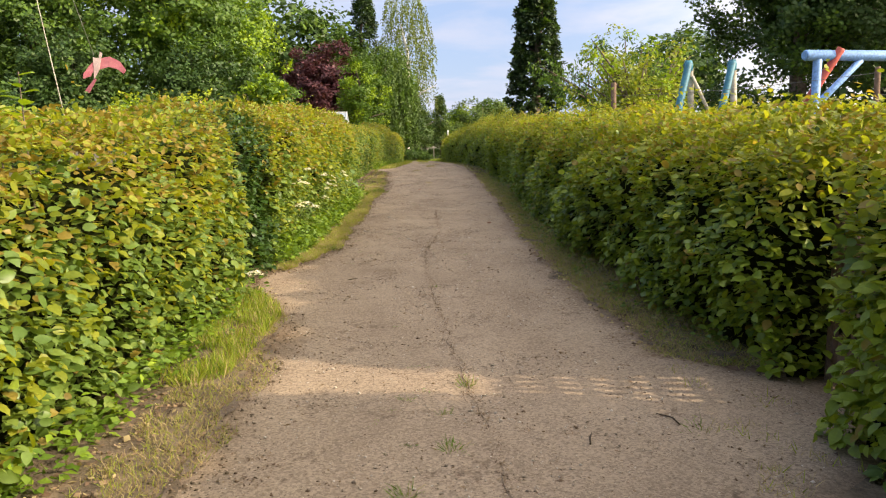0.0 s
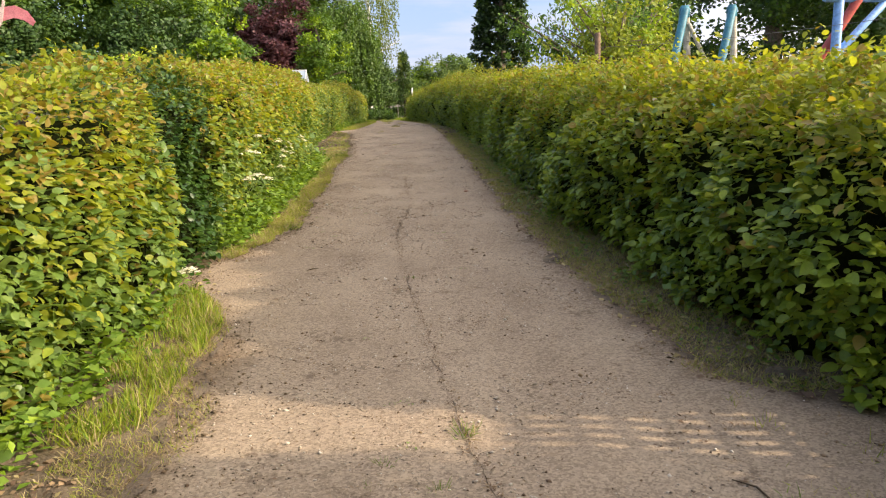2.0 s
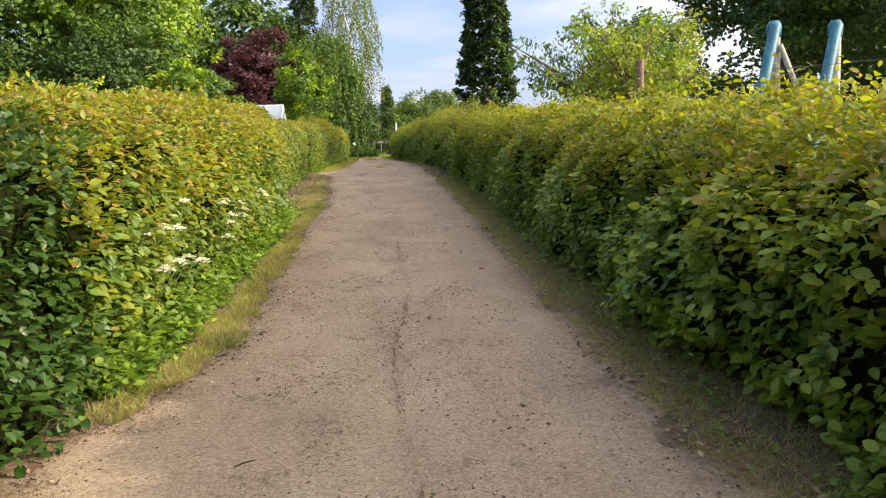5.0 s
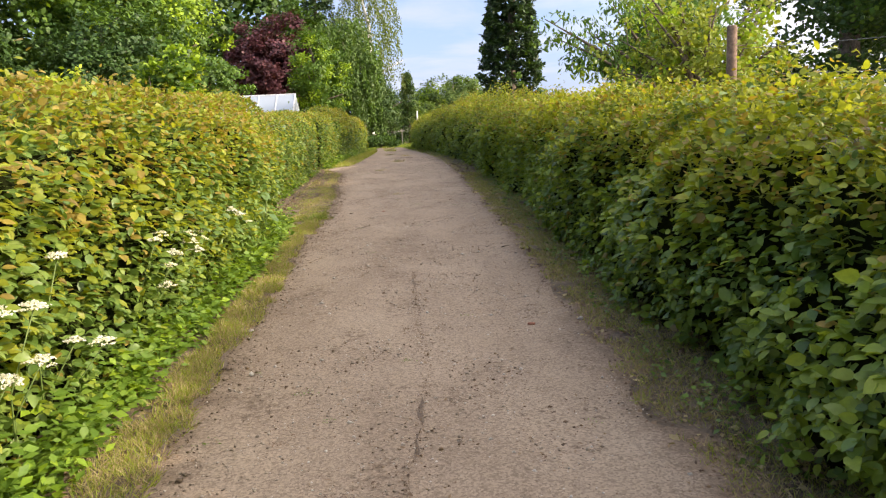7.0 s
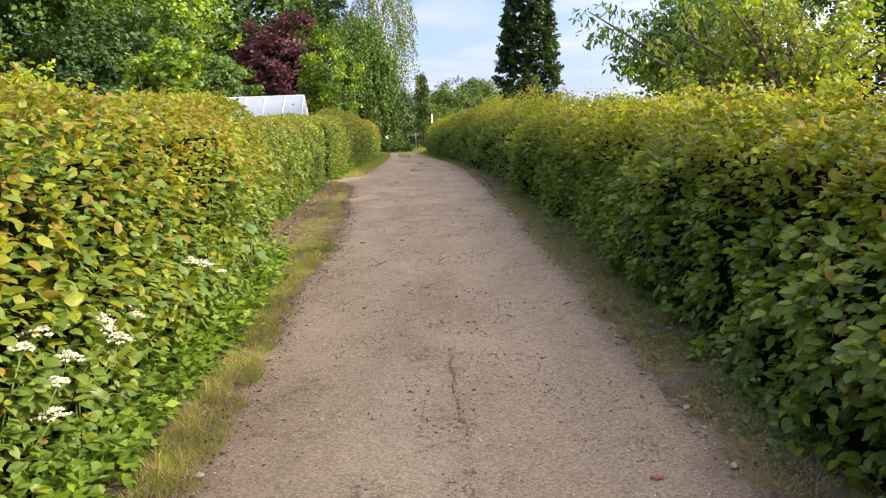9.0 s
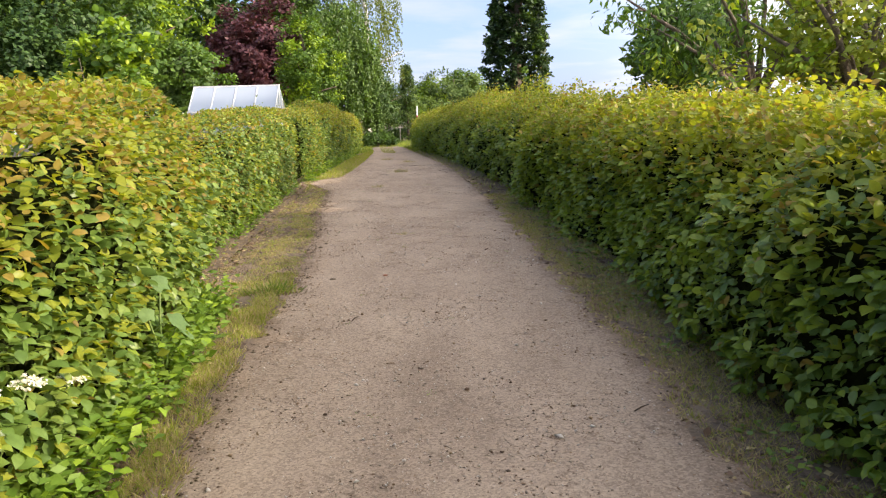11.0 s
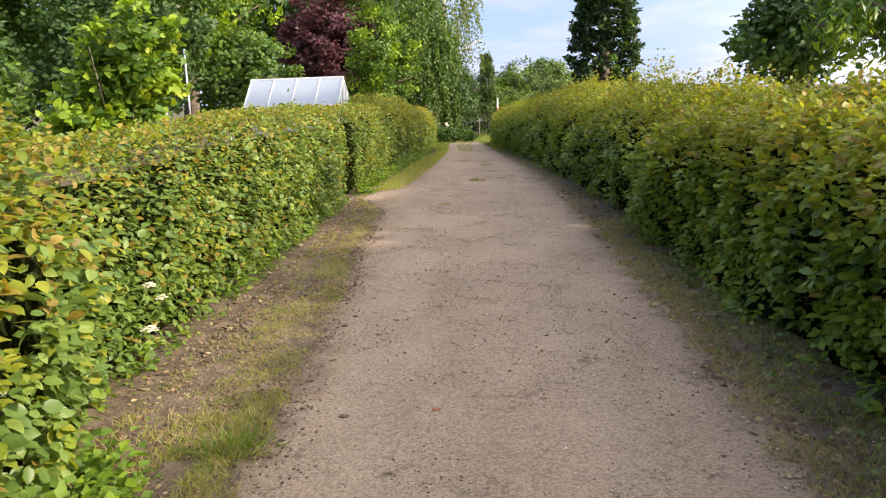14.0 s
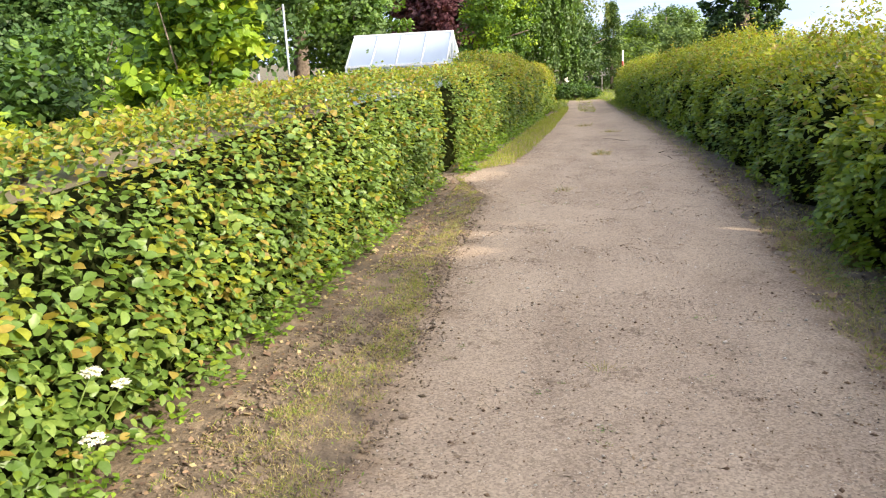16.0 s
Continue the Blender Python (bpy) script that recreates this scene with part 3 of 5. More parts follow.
    normal = nr * lie + np.array([0, 0, 0.95]) + r3 * np.where(g.uniform(0, 1, (n, 1)) < 0.3, 0.7, 0.26)
    axis = nr * 0.5 + g.normal(size=(n, 3)) * (0.45, 0.8, 0.3) + np.array([0, 0, -0.12])
    size = length * g.triangular(0.45, 0.85, 1.3, n) * (1 - 0.3 * np.clip((zz - 0.6) / 0.35, 0, 1))
    young, bronze = tone(zz, tone_w(p) + 0.5 * mid(p))
    # fresh: more pale leaves where the east flank lacks light, besides real young growth
    young = (young + along(p[:, 1], fresh)) * np.clip(1 + depth * 7, 0.1, 1.4)
    r = g.uniform(0, 1, n)
    mi = np.where(r < bronze, 2, np.where(r < bronze + young, 1, 0))
    yellow_from = (0.45 if side > 0 else 0.0) + 0.35 * g.uniform(0, 1, n)      # greener low on the flank
    mi = np.where((mi == 1) & (zz < yellow_from), 3, mi)
    p = p - base
    single = np.zeros(n, bool)
    if singles:
        a, b = single_span
        ok = np.where((mi != 2) & (p[:, 1] + base[1] > a) & (p[:, 1] + base[1] < b) & (depth > 0.01) & (zz < 1.0))[0]
        single[g.permutation(ok)[:singles]] = True
    # full leaf shape on the outside, a plain one deep inside
    deep = (depth < -0.05) & ~single
    outer = ~deep & ~single
    v, f = leaves(p[outer], axis[outer], normal[outer], size[outer], outline)
    v2, f2 = leaves(p[deep], axis[deep], normal[deep], size[deep], LEAF_FAR)
    slots = np.concatenate([np.repeat(mi[outer], len(outline[1])), np.repeat(mi[deep], 2)])
    me = mesh_from("foliage", np.concatenate([v, v2]), np.concatenate([f, f2 + len(v)]), TONES[name] if name in TONES else [L_OLD, L_YOUNG, L_BRONZE, L_FRESH], slots)
    part_mesh("foliage", me, root, kind="stuff")
    if side > 0:      # inner leaves of the loose crown
        k = int((y1 - y0) * seg_len * 190)
        ip, inn, iz = surface(g.uniform(0.35, 0.95, k), g.uniform(y0, y1, k))
        ip = ip - inn * g.uniform(0.09, 0.24, (k, 1)) - base
        v, f = leaves(ip, g.normal(size=(k, 3)), np.array([0, 0, 1.0]) + g.normal(size=(k, 3)) * 0.35, length * g.uniform(0.9, 1.4, k), LEAF_FAR)
        part_mesh("inner_foliage", mesh_from("inner_foliage", v, f, [L_OLD, L_YOUNG], np.repeat((g.uniform(0, 1, k) < 0.8).astype(int), 2)), root, kind="stuff")
    # coarser cover on the side that faces the garden
    k = int((y1 - y0) * float(np.mean(top([y0, y1]))) * 260)
    by = g.uniform(y0, y1, k)
    bz = g.uniform(0.03, 0.98 if side < 0 else 0.74, k) * top(by)
    bp = np.stack([along(by, face) + side * (thick + g.uniform(-0.06, 0.06, k)), by, bz], 1)
    bn = np.tile((side * 1.0, 0.0, 0.5), (k, 1)) + g.normal(size=(k, 3)) * 0.35
    ba = g.normal(size=(k, 3)) * (0.4, 0.9, 0.4) + np.array([0, 0, -0.2])
    v, f = leaves(bp - base, ba, bn, length * 1.35 * g.uniform(0.7, 1.2, k), LEAF_FAR)
    bm_i = np.repeat((g.uniform(0, 1, k) < 0.25).astype(int), 2)
    part_mesh("garden_side_foliage", mesh_from("garden_side_foliage", v, f, TONES[name] if name in TONES else [L_OLD, L_YOUNG, L_BRONZE], bm_i), root, kind="stuff")
    SINGLE_LEAVES.append((root, p[single], unit(axis[single]), normal[single], size[single], mi[single]))
    return root


TONES, SINGLE_LEAVES = {}, []


def tone_tall(zz, w):
    t = np.clip((zz - 0.4) / 0.5, 0, 1)
    return np.clip(0.2 + 0.4 * t + 0.2 * w, 0.04, 0.9), np.clip(0.03 + 0.3 * t ** 1.5 + 0.14 * w * t, 0, 0.5)


# Young share raised: paler leaves stand in for skylight on the shaded flank.
def tone_shade_lift(zz, w):
    t = np.clip((zz - 0.5) / 0.26, 0, 1)
    return np.clip(0.5 + 0.42 * t + 0.38 * w, 0.04, 0.95), np.clip(0.02 + 0.16 * t ** 2 + 0.05 * w * t, 0, 0.4)


def tone_low(zz, w):
    t = np.clip((zz - 0.75) / 0.25, 0, 1)
    return np.clip(0.14 + 0.3 * t + 0.14 * w, 0.04, 0.9), np.clip(0.07 + 0.2 * t + 0.05 * w, 0, 0.4)


def tone_dark(zz, w):
    return 0 * zz + 0.01, 0 * zz


hedge("hedge", "tall hornbeam hedge with yellow and bronze young shoots", -1.2, 6.9, FACE_L, -1, [(-3, 1.53), (4, 1.53), (7, 1.58)], 0.95, 1150, 0.073, tone_tall, 101, LEAF_FINE, 0.06, 30, 0.05, singles=280, single_span=(3.0, 6.5))
hedge("hedge", "tall hornbeam hedge with white umbels growing at its foot", 8.2, 16.75, FACE_L, -1, [(8, 1.63), (11, 1.68), (15, 1.74), (16.7, 1.73)], 0.95, 1150, 0.073, tone_tall, 102, LEAF_FINE, 0.06, 30, 0.06, singles=280, single_span=(9.0, 16.0))
TONES["dark_hedge"] = [L_DARK, L_OLD, L_OLD, L_OLD]
hedge("dark_hedge", "dark glossy shrub filling a break in the hedge", 7.2, 8.3, FACE_L, -1, [(7, 1.4), (8, 1.5), (9, 1.45)], 0.8, 760, 0.07, tone_dark, 109, LEAF_FINE, 0.02, 0, 0.06)
hedge("hedge", "low neatly clipped hornbeam hedge, green with a yellow top", 16.9, 25.2, FACE_L, -1, [(16.9, 1.43), (25.4, 1.43)], 0.75, 1150, 0.066, tone_low, 103, LEAF_FINE, 0.05, 5, 0.025, singles=280, single_span=(18.0, 21.5), lie=0.6)
# near end left leafless: the near-black core passes for shade in the slit
hedge("hedge", "low clipped hornbeam hedge beside the garden entrance", 26.0, 30.0, FACE_L, -1, [(25.7, 1.44), (30, 1.44)], 0.75, 750, 0.075, tone_low, 104, LEAF_MID, 0.05, 6, 0.03, (False, True))
hedge("hedge", "hornbeam hedge with reddish tips near the lane's end", 30.3, 41.6, FACE_L, -1, [(30, 1.6), (34, 1.64), (41.6, 1.5)], 0.9, 620, 0.08, tone_tall, 105, LEAF_MID, 0.05, 14, 0.05)
hedge("hedge", "tall shaded hornbeam hedge ending at a garden gate", -1.2, 3.55, FACE_R, 1, [(-3, 1.6), (3.6, 1.5)], 1.15, 1150, 0.073, tone_shade_lift, 106, LEAF_FINE, 0.07, 70, 0.06, singles=200, single_span=(1.8, 3.5), lie=0.55, fresh=((0, 0.25), (4, 0.25)))
hedge("hedge", "long tall hornbeam hedge, dark green flank and yellow top", 4.3, 22.15, FACE_R, 1, [(4.2, 1.52), (8, 1.56), (14, 1.58), (21.6, 1.6)], 1.15, 1150, 0.073, tone_shade_lift, 107, LEAF_FINE, 0.1, 85, 0.105, singles=290, single_span=(4.5, 12.0), lie=0.55, fresh=((4.3, 0.34), (7.5, 0.24), (10, 0.03), (14, 0.05), (17.5, 0.4), (22, 0.4)))
hedge("hedge", "tall hornbeam hedge curving across the lane's end", 22.42, 48.4, FACE_R, 1, [(23, 1.62), (30, 1.66), (40, 1.6), (48.4, 1.4)], 1.1, 700, 0.08, tone_shade_lift, 108, LEAF_MID, 0.08, 60, 0.1, lie=0.55, fresh=((22, 0.15), (48, 0.15)))

# ---- trees ----


def crown_mesh(name, clumps, per, leaf, spread, mats, seed, outline=LEAF_FAR, droop=0.0, up=0.5, base=(0, 0, 0), weights=None, dense=1.0, out=None):
    """Many small leaves gathered round clump centres; out gives the way each clump faces."""
    g = np.random.default_rng(seed)
    per = int(per * dense)
    leaf = leaf * 1.15
    c = np.repeat(np.asarray(clumps), per, 0)
    n = len(c)
    off = unit(g.normal(size=(n, 3))) * (g.uniform(0, 1, (n, 1)) ** 0.5) * spread * (1, 1, 0.7)
    p = c + off
    normal = off / max(spread, 1e-6) * 0.8 + np.array([0, 0, up]) + g.normal(size=(n, 3)) * 0.4
    if out is not None:
        normal = normal * 0.55 + np.repeat(out, per, 0)
    axis = g.normal(size=(n, 3)) * (1, 1, 0.5) + off / max(spread, 1e-6) * 0.6 + np.array([0, 0, -droop])
    v, f = leaves(p - np.array(base), axis, normal, leaf * g.uniform(0.6, 1.3, n), outline)
    mi = None
    if len(mats) > 1:
        k = g.choice(len(mats), len(clumps), p=weights)
        mi = np.repeat(np.repeat(k, per), len(outline[1]))
    return mesh_from(name, v, f, mats, mi)


def blob_clumps(g, centre, radii, count, lumps=7, shell=0.55):
    """Clump centres over several overlapping lobes, thicker near their outsides."""
    centre, radii = np.array(centre), np.array(radii)
    lob = centre + unit(g.normal(size=(lumps, 3))) * radii * g.uniform(0.25, 0.62, (lumps, 1))
    lr = radii * g.uniform(0.42, 0.66, (lumps, 1))
    k = g.integers(0, lumps, count)
    d = unit(g.normal(size=(count, 3)))
    return lob[k] + d * lr[k] * (shell + (1 - shell) * g.uniform(0, 1, (count, 1))), d


def limbs(root, base, top, r, seed, n=6, mat=None, reach=0.5, start=0.35):
    """A tapered, slightly bent trunk with limbs."""
    g = random.Random(seed)
    h = top - 0
    bm = bmesh.new()
    pts = [(g.uniform(-0.04, 0.04) * h * t, g.uniform(-0.04, 0.04) * h * t, h * t) for t in (0, 0.12, 0.3, 0.5, 0.7, 0.9)]
    pts[0] = (0, 0, -0.05)
    tube(bm, pts, [r * 1.35, r, r * 0.85, r * 0.65, r * 0.45, r * 0.2], 9)
    part("trunk", bm, mat or M_BARK, root)
    for k in range(n):
        t = start + (0.9 - start) * (k + g.random() * 0.6) / n
        a = k * 2.4 + g.uniform(-0.4, 0.4)
        i = min(int(t * 5), 4)
        p0 = Vector(pts[i]).lerp(Vector(pts[i + 1]), t * 5 - i) if i < 5 else Vector(pts[-1])
        p0 = Vector((0, 0, 0)) + Vector((pts[i][0], pts[i][1], h * t * 0.95))
        ln = h * reach * g.uniform(0.6, 1.0) * (1.15 - t)
        e = p0 + Vector((math.cos(a) * ln, math.sin(a) * ln, ln * g.uniform(0.35, 0.8)))
        mid = p0.lerp(e, 0.5) + Vector((0, 0, ln * 0.08))
        bm = tube(bmesh.new(), [p0, mid, e], [r * 0.4 * (1.1 - t), r * 0.25 * (1.1 - t), r * 0.07], 6)
        part("limb", bm, mat or M_BARK, root)


def broad_tree(name, x, y, h, rad, label, mats, seed, clumps=420, per=34, leaf=0.17, low=0.25, spread=0.55, group="", weights=None, lumps=9, flat=1.0, r=None, dense=1.4):
    h -= float(land(y))
    g = np.random.default_rng(seed)
    root = thing(name, x, y, 0, label, "tree", group)
    limbs(root, (x, y), h * 0.9, r or 0.03 * h, seed, 6)
    zc, rz = h * (1 + low) / 2, h * (1 - low) / 2
    c, d = blob_clumps(g, (0, 0, zc), (rad, rad, rz * flat), clumps, lumps + 3, 0.7)
    c, d = c[c[:, 2] > 0.25], d[c[:, 2] > 0.25]
    c[:, 2] = np.minimum(c[:, 2], h)
    part_mesh("crown", crown_mesh("crown", c, per, leaf, spread, mats, seed + 1, weights=weights, dense=dense, out=d), root, kind="stuff")
    return root


def column_tree(name, x, y, h, rad, label, mats, seed, clumps=700, per=26, leaf=0.16, low=0.0, taper=1.0, group="", weights=None):
    """A narrow upright tree, widest a third of the way up."""
    h -= float(land(y))
    g = np.random.default_rng(seed)
    root = thing(name, x, y, 0, label, "tree", group)
    limbs(root, (x, y), h * 0.95, 0.02 * h, seed, 5, reach=0.12, start=0.3)
    t = g.uniform(low, 1, clumps) ** 0.9
    env = rad * np.minimum(1, 0.72 + 1.4 * t) * np.clip(1 - (np.maximum(t - 0.12, 0) / 0.88) ** (1.6 * taper), 0.03, 1)
    a = g.uniform(0, 2 * np.pi, clumps)
    w = Waves(seed, 1.1)
    rr = env * g.uniform(0.45, 1.0, clumps) ** 0.5
    c = np.stack([np.cos(a) * rr, np.sin(a) * rr, 0.1 + t * h], 1)
    c[:, :2] *= (1 + 0.16 * w(c))[:, None]
    part_mesh("crown", crown_mesh("crown", c, per, leaf, 0.34, mats, seed + 1, up=0.9, weights=weights, dense=1.5), root, kind="stuff")
    return root


def weeping_tree(name, x, y, h, rad, label, mats, seed, strands=420, leaf=0.1, low=0.1, drop=(0.8, 3.2), per=26, bark=None, top_share=0.4, group=""):
    """A drooping crown: leaf-hung twigs that fall from the outer limbs."""
    h -= float(land(y))
    g = np.random.default_rng(seed)
    root = thing(name, x, y, 0, label, "tree", group)
    limbs(root, (x, y), h * 0.92, 0.022 * h, seed, 7, bark or M_BARK, reach=0.3)
    a = g.uniform(0, 2 * np.pi, strands)
    t = g.uniform(top_share, 1, strands)
    rr = rad * np.sqrt(g.uniform(0.08, 1, strands)) * np.sqrt(np.clip(1.05 - ((t - 0.55) / 0.5) ** 2, 0.05, 1))
    s0 = np.stack([np.cos(a) * rr, np.sin(a) * rr, t * h], 1)
    lump = Waves(seed, 1.7)
    keep = lump(s0) > -0.3
    s0, a = s0[keep], a[keep]
    ln = g.uniform(*drop, len(s0))
    ln = np.minimum(ln, s0[:, 2] - low * h)
    k = np.tile(np.arange(per) / per, len(s0))
    q = np.repeat(s0, per, 0)
    ll = np.repeat(ln, per)
    bow = np.stack([np.cos(np.repeat(a, per)), np.sin(np.repeat(a, per)), 0 * k], 1) * (0.25 * np.sqrt(k))[:, None]
    p = q + bow - np.array([0, 0, 1.0]) * (k * ll)[:, None] + g.normal(0, 0.06, (len(q), 3))
    n = len(p)
    axis = g.normal(size=(n, 3)) * 0.5 + np.array([0, 0, -0.9])
    v, f = leaves(p, axis, g.normal(size=(n, 3)) + (0, 0, 0.5), leaf * g.uniform(0.6, 1.3, n), LEAF_SLIM if leaf < 0.12 else LEAF_FAR)
    mi = np.repeat(np.repeat(g.integers(0, len(mats), len(s0)), per), 2)
    part_mesh("crown", mesh_from("crown", v, f, mats, mi), root, kind="stuff")
    return root


def shrub(name, x, y, h, rad, label, mats, seed, clumps=90, per=30, leaf=0.09, outline=LEAF_MID, spread=0.25, low=0.15, group="", weights=None, stems=4):
    g = np.random.default_rng(seed)
    root = thing(name, x, y, 0, label, "shrub", group)
    rnd = random.Random(seed)
    for k in range(stems):
        a = k * 2.4
        e = Vector((math.cos(a) * rad * 0.5, math.sin(a) * rad * 0.5, h * 0.75))
        part("stem", tube(bmesh.new(), [(0.03 * math.cos(a), 0.03 * math.sin(a), -0.03), e * 0.45 + Vector((0, 0, h * 0.1)), e], [0.025, 0.018, 0.006], 6), M_BARK, root)
    c = blob_clumps(g, (0, 0, h * (1 + low) / 2), (rad, rad, h * (1 - low) / 2), clumps, 6, 0.35)[0]
    c = c[c[:, 2] > 0.08]
    part_mesh("foliage", crown_mesh("foliage", c, per, leaf, spread, mats, seed + 1, outline, weights=weights), root, kind="stuff")
    return root


# behind the west gardens
broad_tree("tree", -14.5, 43, 12.5, 5.2, "large broadleaf tree, mid green with dark gaps", [L_TREE, L_TREELIGHT], 201, 620, 40, 0.22, 0.16, 0.7, "trees behind the gardens", (0.85, 0.15))
broad_tree("tree", -13.9, 48.5, 11.5, 4.6, "bright green broadleaf tree in full sun", [L_TREELIGHT, L_TREE], 202, 480, 40, 0.2, 0.25, 0.6, "trees behind the gardens", (0.5, 0.5))
broad_tree("tree", -21, 40, 12.5, 5.5, "large dark green broadleaf tree", [L_TREE, L_TREEDARK], 203, 560, 34, 0.24, 0.12, 0.7, "trees behind the gardens", (0.6, 0.4))
broad_tree("tree", -26, 34, 12, 5.2, "large leafy tree shading the gardens", [L_TREE, L_TREEDARK], 204, 420, 32, 0.25, 0.12, 0.7, "trees behind the gardens", (0.5, 0.5))
broad_tree("tree", -12.3, 38.5, 6.7, 3.1, "dark low tree behind the greenhouse", [L_TREEDARK, L_TREE], 205, 320, 36, 0.17, 0.05, 0.5, "trees behind the gardens", (0.92, 0.08))
broad_tree("tree", -17, 36, 6.0, 3.0, "dark bushy tree at the gardens' edge", [L_TREEDARK, L_TREE], 206, 320, 36, 0.17, 0.05, 0.5, "trees behind the gardens", (0.92, 0.08))
broad_tree("tree", -22, 31, 6.5, 3.2, "dark bushy tree at the gardens' edge", [L_TREEDARK, L_TREE], 216, 320, 36, 0.17, 0.05, 0.5, "trees behind the gardens", (0.8, 0.2))
broad_tree("tree", -9.6, 43.5, 4.6, 2.0, "loose green tree with broad layered branches", [L_TREE, L_WILLOW], 207, 200, 34, 0.17, 0.1, 0.42, "trees behind the gardens", (0.6, 0.4))
broad_tree("purple_plum_tree", -9.0, 56, 8.2, 3.3, "dark purple leaved plum tree", [L_PURPLE], 208, 420, 40, 0.2, 0.1, 0.5)
broad_tree("tree", -5.6, 51, 6.9, 1.9, "light green bushy tree in the sun", [L_TREELIGHT, L_TREE], 209, 230, 36, 0.15, 0.05, 0.4, "trees near the lane's end", (0.35, 0.65))
broad_tree("tree", -7.3, 60, 9.5, 2.6, "thin crowned green tree against the sky", [L_TREE], 219, 180, 34, 0.2, 0.3, 0.5, "trees near the lane's end")
column_tree("cypress", -6.2, 62, 13.5, 2.0, "tall dark column shaped tree", [L_CYPRESS, L_TREEDARK], 210, 620, 26, 0.17, group="column trees", weights=(0.6, 0.4))
weeping_tree("birch", -2.85, 59, 11.3, 2.3, "tall weeping birch with thin hanging twigs", [L_BIRCH, L_BIRCH], 211, 760, 0.13, 0.12, (0.7, 2.6), 28, M_BIRCHBARK)
weeping_tree("willow", -4.2, 55.5, 7.1, 2.4, "grey green weeping tree with dense drooping twigs", [L_WILLOW, L_TREE], 212, 1300, 0.17, 0.02, (0.8, 2.8), 34, None, 0.3)
broad_tree("tree", -2.2, 56, 4.4, 1.5, "dark bushy tree under the birch", [L_TREEDARK, L_WILLOW], 213, 240, 34, 0.13, 0.02, 0.35, "trees near the lane's end", (0.6, 0.4))
# dark woods closing the view behind
for k, (x, y, h, r) in enumerate(((-16, 62, 14, 6), (-27, 55, 14, 6), (-36, 44, 13, 6), (-38, 30, 12, 6), (-11, 68, 12, 5), (-34, 18, 11, 5), (27, 48, 12, 6), (33, 36, 12, 6), (34, 22, 11, 5), (19, 62, 9, 5))):
    broad_tree("tree", x, y, h, r, "dark tree in the woods behind the gardens", [L_TREEDARK, L_TREE], 240 + k, 330, 24, 0.45, 0.02, 0.95, "woods", (0.7, 0.3), dense=0.8)
# lane's end
column_tree("young_tree", -0.3, 70, 3.9, 0.95, "small upright tree beyond the lane", [L_TREEDARK, L_FAR], 214, 240, 24, 0.14, group="far trees", weights=(0.4, 0.6))
broad_tree("tree", 4.5, 92, 4.7, 3.8, "round green tree far beyond the lane", [L_FAR], 215, 300, 34, 0.26, 0.02, 0.6, "far trees")
broad_tree("tree", 7.2, 104, 5.6, 3.4, "round green tree far beyond the lane", [L_FAR, L_TREE], 225, 260, 34, 0.28, 0.02, 0.6, "far trees", (0.5, 0.5))
broad_tree("tree", 1.7, 84, 3.7, 1.9, "light green bushy tree far beyond the lane", [L_TREELIGHT, L_FAR], 226, 200, 34, 0.2, 0.02, 0.5, "far trees", (0.5, 0.5))
broad_tree("tree", 13, 110, 4.6, 5.0, "far low trees behind the hedges", [L_FAR, L_TREE], 227, 260, 34, 0.3, 0.02, 0.7, "far trees", (0.5, 0.5))
broad_tree("tree", 1.3, 78, 1.9, 1.8, "light green bushy tree far beyond the lane", [L_FAR, L_TREELIGHT], 228, 160, 34, 0.2, 0.02, 0.5, "far trees", (0.7, 0.3))
broad_tree("tree", -2.0, 80, 2.7, 1.9, "dark green bushy tree far beyond the lane", [L_TREEDARK, L_FAR], 229, 160, 34, 0.2, 0.02, 0.5, "far trees", (0.6, 0.4))
broad_tree("tree", 5.5, 96, 2.4, 4.5, "far low trees behind the hedges", [L_FAR, L_TREE], 230, 200, 34, 0.3, 0.02, 0.6, "far trees", (0.6, 0.4))
# east gardens
column_tree("cypress", 9.6, 80, 23.5, 2.75, "tall dark column shaped tree", [L_CYPRESS, L_TREEDARK, L_TREE], 220, 1200, 28, 0.33, group="column trees", weights=(0.6, 0.3, 0.1))
broad_tree("tree", 14.2, 31, 12, 4.8, "large dark tree with small leaves and thin gaps", [L_TREEDARK, L_TREE], 221, 760, 52, 0.165, 0.12, 0.65, "trees behind the gardens", (0.8, 0.2))
broad_tree("tree", 21.0, 28, 12.5, 5.2, "large dark tree with a loose crown", [L_TREEDARK, L_TREE], 222, 520, 40, 0.16, 0.12, 0.65, "trees behind the gardens", (0.7, 0.3))
broad_tree("tree", 16.5, 24.5, 4.2, 2.4, "grey green bushy tree behind the playground", [L_WILLOW, L_TREE], 223, 220, 36, 0.16, 0.05, 0.4, "trees behind the gardens", (0.7, 0.3))

for k, (x, y, h, r, sd) in enumerate(((-26, 22, 5, 3, 1), (-16.5, 27.5, 3.6, 2.2, 2), (-11.5, 30.5, 3.2, 1.8, 3), (-9.5, 26.0, 2.4, 1.3, 4), (-13.0, 24.0, 2.6, 1.6, 5), (20, 18, 4, 2.5, 6), (12.5, 33, 4.0, 2.4, 7))):
    shrub("shrub", x, y, h, r, "dense dark green garden shrub", [L_TREE, L_TREEDARK], 300 + sd, 170, 34, 0.14, LEAF_FAR, 0.35, 0.02, "garden shrubs", (0.5, 0.5))
